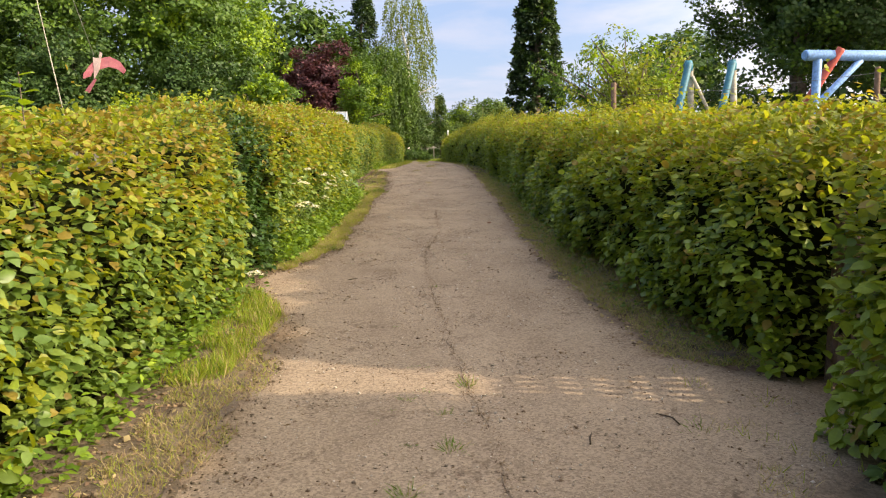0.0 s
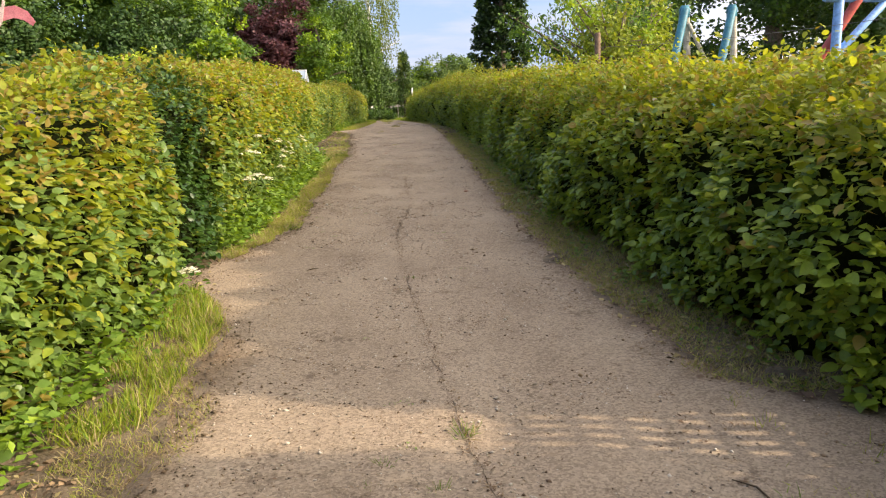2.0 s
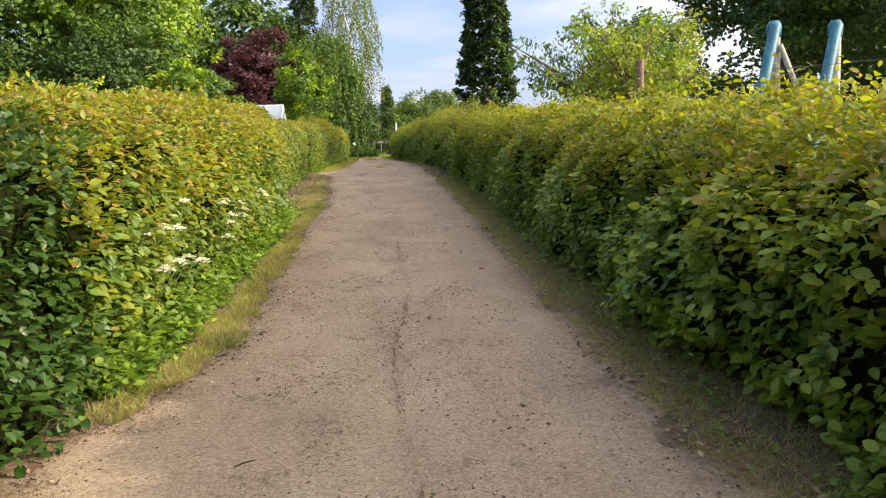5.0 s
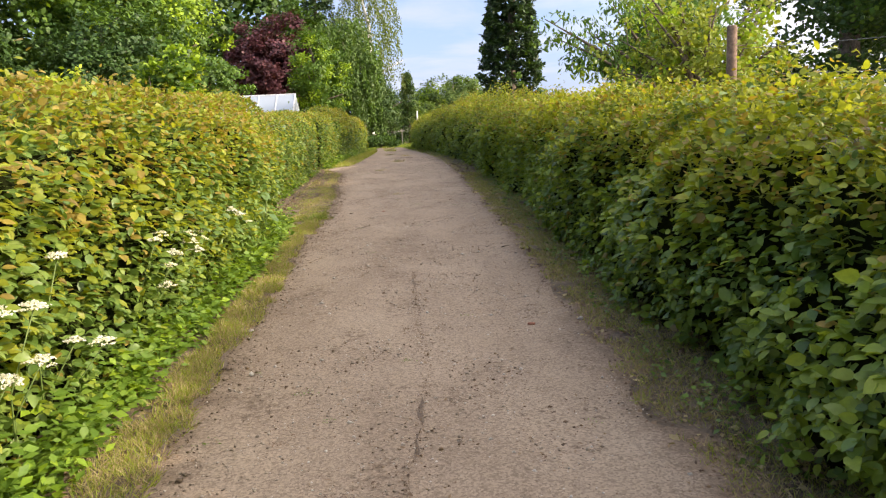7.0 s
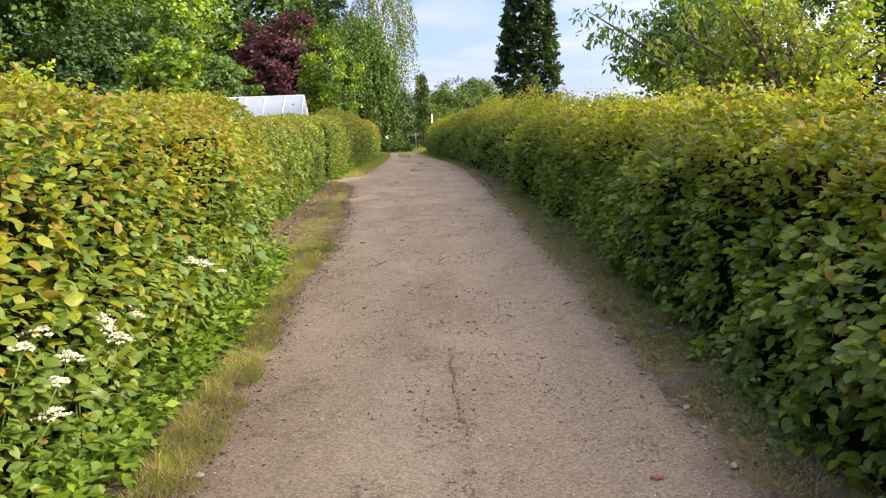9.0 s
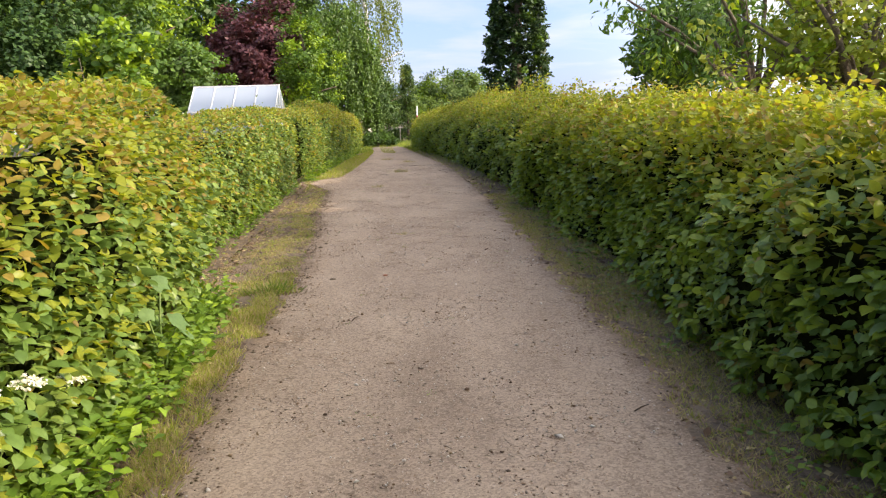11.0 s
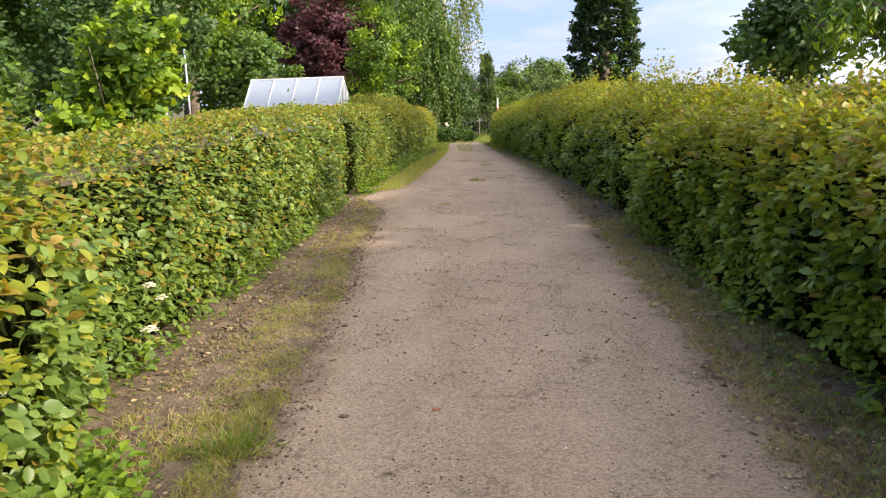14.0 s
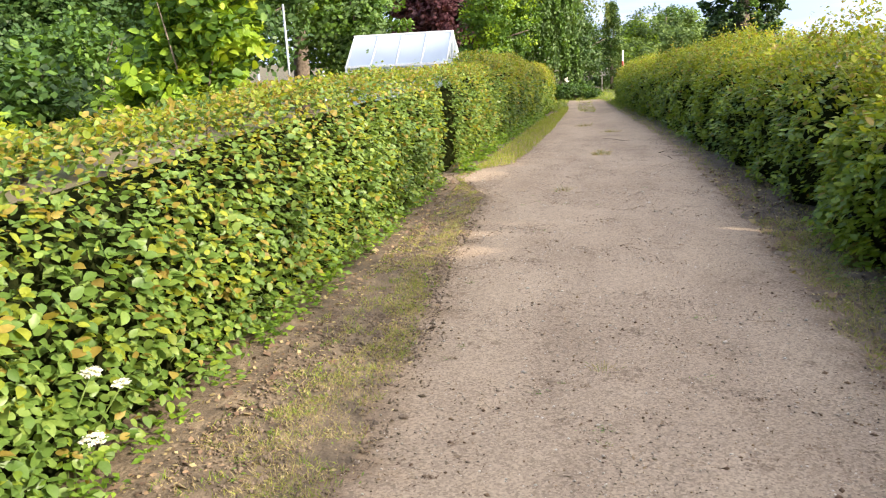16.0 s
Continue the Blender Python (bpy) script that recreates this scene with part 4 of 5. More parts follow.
# leafy young trees close behind the west hedge
shrub("lime_sapling", -6.45, 26.2, 3.35, 1.4, "young lime tree with large light green leaves", [L_LIME, L_TREELIGHT, L_TREE], 320, 360, 20, 0.14, LEAF_FINE, 0.24, 0.12, "", (0.16, 0.44, 0.4))
shrub("sapling", -6.7, 21.8, 2.75, 0.85, "young fruit bush with pale green leaves", [L_TREELIGHT, L_LIME], 321, 90, 20, 0.1, LEAF_MID, 0.2, 0.1, "row of young bushes", (0.5, 0.5))
shrub("sapling", -7.9, 22.2, 2.7, 0.8, "young fruit bush with pale green leaves", [L_TREELIGHT, L_LIME], 322, 90, 20, 0.1, LEAF_MID, 0.2, 0.1, "row of young bushes", (0.4, 0.6))
shrub("sapling", -9.2, 21.8, 2.75, 0.85, "young fruit bush with pale green leaves", [L_TREELIGHT, L_LIME], 323, 90, 20, 0.1, LEAF_MID, 0.2, 0.1, "row of young bushes", (0.4, 0.6))
shrub("sapling", -6.4, 20.2, 1.75, 0.9, "loose green garden bush behind the hedge", [L_TREE, L_HERB], 324, 120, 24, 0.09, LEAF_MID, 0.2, 0.02, "row of young bushes", (0.6, 0.4))
shrub("sapling", -5.6, 18.6, 1.6, 0.7, "loose green garden bush behind the hedge", [L_TREE, L_HERB], 325, 120, 24, 0.09, LEAF_MID, 0.2, 0.02, "row of young bushes", (0.6, 0.4))
# low bushes across the lane's end
for x, y, h, r, sd in ((-4.0, 51.8, 0.9, 0.75, 6), (-3.3, 52.0, 0.85, 0.75, 1), (-2.6, 51.8, 0.82, 0.7, 2), (-2.0, 52.1, 0.8, 0.7, 3), (-1.5, 52.6, 0.75, 0.6, 8), (-0.95, 71.5, 1.1, 0.9, 4), (0.1, 72, 1.1, 0.9, 5), (1.1, 72, 1.1, 0.9, 7)):
    shrub("low_bush", x, y, h, r, "low dark bush across the lane's end", [L_TREEDARK, L_TREE], 330 + sd, 110, 34, 0.1, LEAF_FAR, 0.22, 0.0, "bushes at the lane's end", (0.6, 0.4))

# ---- fruit trees on the east side ----


def fruit_tree(name, x, y, label, branches, mats, seed, leaf, per, spread, weights=None, slim=LEAF_MID, droop=0.4, trunk_r=0.09, fork=1.3):
    """An open tree: each branch is a bent tube with leaf clumps along its outer part."""
    g = np.random.default_rng(seed)
    rnd = random.Random(seed)
    root = thing(name, x, y, 0, label, "tree")
    part("trunk", tube(bmesh.new(), [(0, 0, -0.05), (0.03, 0.02, fork * 0.5), (0, 0, fork)], [trunk_r * 1.3, trunk_r, trunk_r * 0.85], 9), M_BARK, root)
    cl = []
    for bx, by, bz in branches:
        e = Vector((bx, by, bz))
        s = Vector((0, 0, fork * rnd.uniform(0.85, 1.0)))
        m = s.lerp(e, 0.5) + Vector((rnd.uniform(-0.1, 0.1), rnd.uniform(-0.1, 0.1), 0.18))
        b = part("branch", tube(bmesh.new(), [s, m, e], [trunk_r * 0.6, trunk_r * 0.35, 0.008], 6), M_BARK, root)
        for k in range(9):
            t = 0.35 + 0.65 * k / 8
            c = (s.lerp(m, t * 2) if t < 0.5 else m.lerp(e, t * 2 - 1))
            w = c + Vector((rnd.gauss(0, 0.16), rnd.gauss(0, 0.16), rnd.gauss(0.02, 0.14)))
            cl.append(w)
            if k % 2:
                part("twig", tube(bmesh.new(), [c, c.lerp(w, 0.5), w], [0.012, 0.008, 0.003], 5), M_BARK, b)
    part_mesh("crown", crown_mesh("crown", np.array(cl), per, leaf, spread, mats, seed + 1, slim, droop, 0.5, weights=weights), root, kind="stuff")
    return root


R = random.Random(5)
fruit_tree("apple_tree", 4.9, 19.2, "open fruit tree with sparse yellow green leaves", [(R.uniform(-1.35, 1.3), R.uniform(-1.2, 1.2), R.uniform(1.9, 3.55)) for _ in range(22)], [L_APPLE, L_TREELIGHT], 401, 0.095, 26, 0.26, (0.75, 0.25))
fruit_tree("cherry_tree", 5.2, 22.6, "cherry tree with long drooping dark green leaves", [(-2.5, -0.5, 3.1), (-2.1, 0.2, 2.75), (-1.8, -0.6, 2.5), (-1.5, 0.3, 2.9), (-1.2, -0.8, 3.3), (-2.0, -0.2, 2.2), (0.4, -0.6, 3.5), (1.2, 0.4, 3.3),
            (-0.5, 0.8, 3.6), (0.8, -1.0, 3.0), (-0.8, -0.3, 3.9), (1.6, -0.3, 3.6), (0.1, 0.2, 4.0)], [L_CHERRY, L_TREELIGHT], 402, 0.125, 34, 0.3, (0.8, 0.2), LEAF_SLIM, 1.0, 0.1, 1.5)

# ---- greenhouse ----


def greenhouse(x0, x1, y, depth, eave, ridge):
    root = thing("greenhouse", (x0 + x1) / 2, y, 0, "small white framed greenhouse with frosted panes", "greenhouse")
    ox, oy = (x0 + x1) / 2, y
    w = (x1 - x0) / 2
    n = 4
    for sgn in (-1, 1):
        yy = sgn * depth / 2
        for k in range(n):
            a, b = -w + 2 * w * k / n, -w + 2 * w * (k + 1) / n
            bm = bmesh.new()
            inset = 0.012
            q = [(a + inset, yy, eave), (b - inset, yy, eave), (b - inset, 0, ridge), (a + inset, 0, ridge)]
            lo = [bm.verts.new(p) for p in q]
            hi = [bm.verts.new((p[0], p[1], p[2] + 0.012)) for p in q]
            bm.faces.new(lo[::-1]), bm.faces.new(hi)
            for i in range(4):
                bm.faces.new((lo[i], lo[(i + 1) % 4], hi[(i + 1) % 4], hi[i]))
            part("roof_pane", bm, M_GLAZE, root)
            part("side_pane", box(bmesh.new(), a + inset, b - inset, yy - 0.006, yy + 0.006, 0.1, eave - 0.02), M_GLAZE, root)
        for k in range(n + 1):
            a = -w + 2 * w * k / n
            part("rafter", tube(bmesh.new(), [(a, yy, eave + 0.012), (a, 0, ridge + 0.018)], [0.024, 0.024], 4), M_ALU, root)
            part("upright", box(bmesh.new(), a - 0.02, a + 0.02, yy - 0.02, yy + 0.02, 0, eave), M_ALU, root)
        part("eave_rail", box(bmesh.new(), -w - 0.03, w + 0.03, yy - 0.03, yy + 0.03, eave - 0.03, eave + 0.03, 0.006), M_ALU, root)
        part("base_rail", box(bmesh.new(), -w, w, yy - 0.03, yy + 0.03, 0, 0.09, 0.006), M_ALU, root)
    part("ridge_rail", box(bmesh.new(), -w - 0.03, w + 0.03, -0.035, 0.035, ridge - 0.01, ridge + 0.04, 0.008), M_ALU, root)
    for sx in (-1, 1):
        for yy in (-depth / 4, 0, depth / 4):
            zt = eave + (ridge - eave) * (1 - abs(yy) / (depth / 2))
            part("gable_bar", box(bmesh.new(), sx * w - 0.018, sx * w + 0.018, yy - 0.018, yy + 0.018, 0, zt), M_ALU, root)
        bm = bmesh.new()
        vs = [bm.verts.new((sx * (w - 0.004), p, z)) for p, z in ((-depth / 2, 0.08), (depth / 2, 0.08), (depth / 2, eave), (0, ridge), (-depth / 2, eave))]
        f = bm.faces.new(vs)
        r = bmesh.ops.extrude_face_region(bm, geom=[f])
        bmesh.ops.translate(bm, verts=[e for e in r["geom"] if isinstance(e, bmesh.types.BMVert)], vec=(-sx * 0.01, 0, 0))
        part("gable_pane", bm, M_GLAZE, root)


greenhouse(-7.4, -4.6, 36.9, 2.0, 1.68, 2.48)

# ---- playground frame, posts, wires ----


def pole(name, a, b, r0, r1, mat, root, sides=12, label=""):
    """A round timber with rounded ends."""
    a, b = Vector(a), Vector(b)
    d = (b - a).normalized()
    return part(name, tube(bmesh.new(), [a, a + d * r0 * 0.3, a.lerp(b, 0.5), b - d * r1 * 0.3, b], [r0 * 0.86, r0, (r0 + r1) / 2, r1, r1 * 0.84], sides), mat, root, label)


def swing_frame():
    root = thing("swing_frame", 4.4, 9.3, 0, "light blue timber swing frame with red brace", "play equipment")
    pole("post", (0, 0, -0.05), (0, 0, 2.16), 0.055, 0.05, M_BLUE, root)
    pole("beam", (-0.18, -0.05, 2.19), (3.0, 0.75, 2.19), 0.062, 0.062, M_BLUE, root)
    pole("brace", (0.02, 0.0, 1.62), (0.58, 0.14, 2.14), 0.04, 0.04, M_BLUE, root)
    pole("red_leg", (-0.85, 0.62, -0.05), (0.27, 0.0, 2.27), 0.05, 0.047, M_RED, root, label="faded red leaning pole")
    pole("far_leg", (2.9, 1.3, -0.05), (2.85, 0.72, 2.2), 0.055, 0.05, M_RED, root)
    pole("far_post", (2.8, 0.7, -0.05), (2.8, 0.7, 2.16), 0.055, 0.05, M_BLUE, root)


swing_frame()


def trestle(x, y, h, brace):
    """Two painted poles that lean together, tied at the top."""
    root = thing("trestle", x, y, 0, "worn turquoise and grey leaning timber poles", "play equipment", "trestles of the climbing frame")
    pole("painted_leg", (-0.55, -0.3, -0.05), (0.0, 0.0, h), 0.06, 0.052, M_TEAL, root, label="worn turquoise leg")
    pole("bare_leg", (0.26, 0.3, -0.05), (0.03, 0.06, h - 0.02), 0.05, 0.045, M_WORN, root, label="peeled grey leg")
    part("top_cap", tube(bmesh.new(), [(0, 0.03, h - 0.12), (0, 0.03, h - 0.02), (0, 0.03, h + 0.03)], [0.066, 0.07, 0.045], 10), M_TEAL, root)
    if brace:
        pole("brace", (0.05, 0.0, h - 0.2), (0.62, 0.2, 1.15), 0.028, 0.024, M_WORN, root)


trestle(3.6, 11.5, 2.3, True)
trestle(4.25, 11.55, 2.3, False)


def fence_post(x, y, h, r, label):
    root = thing("fence_post", x, y, 0, label, "post", "garden fence posts")
    part("post", tube(bmesh.new(), [(0, 0, -0.05), (0.01, 0, h * 0.5), (0.0, 0.01, h - 0.02), (0, 0.01, h)], [r, r, r * 0.95, r * 0.8], 10), M_WOOD, root)


fence_post(3.0, 13.7, 2.14, 0.05, "weathered brown round fence post")
fence_post(3.3, 8.2, 1.5, 0.045, "weathered brown round fence post")


def wire(x0, y0, z0, x1, y1, z1, sag=0.04, r=0.003):
    root = thing("fence_wire", x0, y0, z0, "thin grey fence wire strung between posts", "wire", "fence wires", "")
    n = 10
    pts = [(t * (x1 - x0), t * (y1 - y0), t * (z1 - z0) - sag * 4 * t * (1 - t)) for t in (k / n for k in range(n + 1))]
    part("strand", tube(bmesh.new(), pts, [r] * (n + 1), 5), M_WIRE, root)


for z in (1.68, 1.92):
    wire(3.05, 13.7, z, 3.3 + 1.2, 8.2, z, 0.05)
wire(4.5, 8.2, 1.7, 9.5, 10.5, 1.75, 0.05)
for a, b in (((4.5, 8.2), 1.98), ((9.5, 10.5), 2.0)):
    fence_post(a[0], a[1], b, 0.03, "thin weathered fence post behind the hedge")

# thin metal rod and wire fence behind the low hedge
root = thing("metal_rod", -8.5, 34.6, 0, "thin grey metal pole standing in the garden", "pole")
part("pole", tube(bmesh.new(), [(0, 0, -0.05), (0, 0, 1.6), (0.01, 0, 3.25)], [0.03, 0.03, 0.028], 8), M_METAL, root)


def mesh_fence(x0, y0, x1, y1, h):
    root = thing("wire_fence", x0, y0, 0, "dark chain link garden fence", "fence")
    d = Vector((x1 - x0, y1 - y0, 0))
    n = int(d.length / 0.09)
    vs, fs = [], []
    for k in range(n):
        for s in (0, 1):
            a = d * (k / n)
            b = d * min(1, (k + h / 0.09) / n) if s == 0 else d * max(0, (k - h / 0.09) / n)
            t = d.normalized() * 0.0015
            i = len(vs)
            hz = h * min(1, (b - a).length / h)
            vs += [a - t, a + t, b + t + Vector((0, 0.004, hz)), b - t + Vector((0, 0.004, hz))]
            fs.append((i, i + 1, i + 2, i + 3))
    part_mesh("netting", mesh_from("netting", [tuple(v) for v in vs], fs, [M_WIRE]), root, kind="stuff")
    for k in range(5):
        p = d * (k / 4)
        part("post", tube(bmesh.new(), [(p.x, p.y, -0.05), (p.x, p.y, h + 0.05)], [0.025, 0.025], 8), M_METAL, root)


mesh_fence(-10.5, 31.0, -4.6, 30.6, 1.45)

# white cross sign and striped pole at the lane's end
root = thing("signpost", -0.9, 66, 0, "white wooden signpost with one crosspiece", "sign")
part("post", box(bmesh.new(), -0.035, 0.035, -0.035, 0.035, -0.05, 1.2, 0.008), M_WORN, root)
part("crosspiece", box(bmesh.new(), -0.3, 0.2, -0.055, -0.037, 1.0, 1.1, 0.006), M_WORN, root)
root = thing("marker_pole", 0.3, 62, 0, "thin pole, white below and orange red above", "pole")
part("pole", tube(bmesh.new(), [(0, 0, -0.05), (0.0, 0, 1.4), (0.02, 0, 2.4)], [0.05, 0.05, 0.045], 8), M_ALU, root)
part("painted_band", tube(bmesh.new(), [(0.004, 0, 1.4), (0.012, 0, 1.8)], [0.058, 0.056], 8), M_RED, root, "orange red painted band")

# ---- bird kite on its pole ----


def bird_kite(px, py, kx, ky, kz):
    root = thing("bird_scarer_kite", px, py, 0, "faded red bird shaped kite hanging from a slanted pole", "kite")
    top = Vector((-0.62, 0.1, 5.6))
    part("pole", tube(bmesh.new(), [(0.25, 0, -0.05), Vector((0.25, 0, 0)).lerp(top, 0.5), top], [0.006, 0.005, 0.004], 8), M_WORN, root)
    k = Vector((kx - px, ky - py, kz))
    part("cord", tube(bmesh.new(), [top, top.lerp(k, 0.5) + Vector((0.02, 0, -0.05)), k + Vector((-0.02, 0, 0.06))], [0.004, 0.004, 0.004], 5), M_METAL, root)

    def sheet(name, pts, mat, label=""):
        bm = bmesh.new()
        vs = [bm.verts.new(k + Vector(p) * 0.8) for p in pts]
        f = bm.faces.new(vs)
        r = bmesh.ops.extrude_face_region(bm, geom=[f])
        bmesh.ops.translate(bm, verts=[e for e in r["geom"] if isinstance(e, bmesh.types.BMVert)], vec=(0, 0.006, 0))
        bmesh.ops.triangulate(bm, faces=bm.faces[:])
        part(name, bm, mat, root, label)

    sheet("wing", [(0.0, 0, 0.02), (0.2, 0.02, 0.05), (0.33, 0.05, -0.02), (0.41, 0.06, -0.15), (0.37, 0.06, -0.2), (0.28, 0.04, -0.13), (0.17, 0.02, -0.1), (0.03, 0, -0.14)], M_KITE)
    sheet("wing", [(-0.02, 0, 0.0), (-0.03, 0, -0.13), (-0.1, -0.02, -0.24), (-0.2, -0.04, -0.27), (-0.19, -0.04, -0.2), (-0.11, -0.02, -0.09)], M_KITE)
    sheet("body", [(-0.04, -0.01, 0.04), (0.05, -0.01, 0.03), (0.07, -0.01, 0.12), (0.1, -0.01, 0.1), (0.04, -0.01, -0.14), (-0.05, -0.01, -0.28), (-0.04, -0.01, -0.08)], M_KITEPALE, "pale cloth body")
    sheet("tail", [(-0.04, -0.012, -0.27), (-0.01, -0.012, -0.28), (-0.14, -0.012, -0.48), (-0.2, -0.012, -0.44)], M_KITE)


bird_kite(-4.3, 9.0, -4.1, 9.5, 2.3)

# ---- garden gate between the east hedges ----
root = thing("garden_gate", 2.2, 3.95, 0, "low slatted timber gate between two hedges", "gate")
for yy in (-0.36, 0.36):
    part("gate_post", box(bmesh.new(), -0.04, 0.04, yy - 0.04, yy + 0.04, -0.05, 0.98, 0.008), M_WOOD, root)
for k in range(6):
    z = 0.36 + 0.09 * k
    part("slat", box(bmesh.new(), 0.002, 0.014, -0.35, 0.35, z, z + 0.028), M_WOOD, root)
for k in range(8):
    y = -0.335 + 0.088 * k
    part("picket", box(bmesh.new(), -0.014, -0.002, y, y + 0.05, 0.3, 0.86), M_WOOD, root)
part("kick_board", box(bmesh.new(), -0.014, 0.014, -0.35, 0.35, 0.04, 0.34, 0.004), M_WOOD, root)

# ---- verge plants ----
BLADE = (np.array([(-0.03, 0, 0), (0.03, 0, 0), (-0.024, 0.5, 0.05), (0.024, 0.5, 0.05), (0, 1.0, 0.24)]), np.array([(0, 1, 3), (0, 3, 2), (2, 3, 4)]))


def scatter(seed, y0, y1, left, right, count, bias=1.0):
    """Random points of a strip; bias above 1 draws them to its right edge, below 1 to its left."""
    g = np.random.default_rng(seed)
    y = g.uniform(y0, y1, count)
    u = g.uniform(0, 1, count) ** (1 / bias)
    x = along(y, left) * (1 - u) + along(y, right) * u
    return np.stack([x, y, 0 * y + 0.004], 1), u, g


def grass(name, label, pts, height, g, mats, shares, lean=0.5, outline=BLADE):
    n = len(pts)
    axis = np.stack([g.normal(0, lean, n), g.normal(0, lean, n), np.ones(n)], 1)
    v, f = leaves(pts, axis, g.normal(size=(n, 3)) * (1, 1, 0.1), height * g.uniform(0.5, 1.35, n), outline)
    mi = np.repeat(g.choice(len(mats), n, p=shares), len(outline[1]))
    tagged(new(name, mesh_from(name, v, f, mats, mi)), label, "grass", kind="stuff")


def patchy(p, seed, size, level):
    return Waves(seed, size)(p) > level


edge_l = [(y, x + 0.16) for y, x in GRAVEL_L]
in_l = [(y, x + 0.22) for y, x in FACE_L]
# west verge: a lush band by the gravel, straw and bare soil behind it, tall tufts beside the break
p, u, g = scatter(501, 1.5, 6.9, in_l, edge_l, 16000, 0.9)
k = patchy(p, 1, 0.5, -0.6) & (u < 0.85 + 0.25 * Waves(15, 0.4)(p))
grass("verge_grass", "dry and green grass along the hedge foot", p[k], 0.045, g, [L_GRASS, L_STRAW], (0.4, 0.6), 0.8)
p, u, g = scatter(502, 4.4, 6.75, [(4, -1.62), (7, -1.75)], [(4.4, -1.28), (6, -1.25), (6.8, -1.62)], 4200)
k = patchy(p, 16, 0.4, -0.2) | (p[:, 1] > 6.0)
p = p[k]
grass("verge_grass", "taller fresh grass tufts beside the hedge break", p, 0.095, g, [L_GRASS, L_STRAW, L_HERB], (0.62, 0.2, 0.18), 0.35)
p, u, g = scatter(503, 7.9, 17.6, [(y, x - 0.14) for y, x in GRAVEL_L], edge_l, 17000)
k = u < 0.72 + 0.3 * Waves(12, 0.45)(p)
grass("verge_grass", "yellow green and dry grass band along the gravel", p[k], 0.062, g, [L_GRASS, L_STRAW], (0.48, 0.52), 0.75)
p, u, g = scatter(504, 7.9, 17.4, in_l, edge_l, 34000)
k = patchy(p, 3, 0.4, -0.35) & (u < 0.8 + 0.2 * Waves(13, 0.4)(p))
grass("verge_grass", "dry straw and thin grass on the verge", p[k], 0.06, g, [L_GRASS, L_STRAW], (0.42, 0.58), 0.8)
p, u, g = scatter(505, 16.9, 26.0, in_l, edge_l, 62000)
band = 0.62 + 0.13 * Waves(14, 0.6)(p)
k = (np.abs(u - band) < 0.16 + 0.1 * Waves(4, 0.35)(p)) | ((u < 0.3) & patchy(p, 5, 0.3, 0.5))
grass("verge_grass", "dense short straw beside the bare soil", p[k], 0.034, g, [L_GRASS, L_STRAW], (0.22, 0.78), 1.1)
p, u, g = scatter(515, 16.9, 26.0, in_l, edge_l, 36000)
k = patchy(p, 18, 0.22, 0.5) & (u < 0.85)
grass("verge_grass", "small green tufts on bare soil", p[k], 0.045, g, [L_GRASS, L_STRAW, L_HERB], (0.4, 0.25, 0.35), 0.8)
p, u, g = scatter(516, 16.9, 21.5, [(y, x - 0.42) for y, x in GRAVEL_L], edge_l, 12000)
p = p[patchy(p, 24, 0.45, 0.0) & (u < 0.85)]
grass("verge_grass", "low green and mossy grass beside the gravel", p, 0.04, g, [L_GRASS, L_HERB, L_STRAW], (0.45, 0.2, 0.35), 0.8)
p, u, g = scatter(506, 26.3, 44, in_l, edge_l, 14000)
grass("verge_grass", "short green grass along the hedge foot", p, 0.08, g, [L_GRASS, L_STRAW], (0.7, 0.3), 0.5)
p, u, g = scatter(507, 41, 72, [(41, -3.4), (72, -9)], [(41, 0.0), (50, 0.6), (72, 7)], 30000)
p = p[(p[:, 1] > 51) | (p[:, 0] < along(p[:, 1], GRAVEL_L) + 0.1) | (p[:, 0] > along(p[:, 1], GRAVEL_R))]
grass("meadow_grass", "bright green grass at the lane's end", p, 0.13, g, [L_GRASS, L_HERB], (0.6, 0.4), 0.5)
p, u, g = scatter(508, 40, 51, [(40, -1.3), (51, -1.9)], [(40, -0.8), (51, -1.2)], 4200)
grass("lane_grass", "grass ridge between two worn wheel tracks", p[patchy(p, 7, 0.8, 0.0)], 0.07, g, [L_GRASS, L_STRAW], (0.6, 0.4))
# east verge: sparse, dull, short
edge_r = [(y, x - 0.08) for y, x in GRAVEL_R]
in_r = [(y, x + 0.2) for y, x in FACE_R]
p, u, g = scatter(511, 4.6, 23, edge_r, in_r, 80000)
k = patchy(p, 8, 0.5, -0.75) & (u > 0.12 + 0.1 * Waves(17, 0.4)(p))
grass("verge_grass", "sparse dull grass in the hedge's shade", p[k], 0.048, g, [L_GRASS, L_STRAW], (0.38, 0.62), 0.9)
p, u, g = scatter(512, 23, 48, edge_r, in_r, 9000)
grass("verge_grass", "sparse dull grass in the hedge's shade", p[patchy(p, 9, 0.6, -0.2)], 0.06, g, [L_GRASS, L_STRAW], (0.5, 0.5), 0.7)
p, u, g = scatter(513, 2.6, 4.6, [(2, 1.2), (5, 1.35)], [(2, 1.75), (3.6, 1.85), (4.6, 1.8)], 1500)
grass("verge_grass", "few pale grass blades before the gate", p[patchy(p, 10, 0.35, 0.35)], 0.06, g, [L_GRASS, L_STRAW], (0.5, 0.5), 0.7)


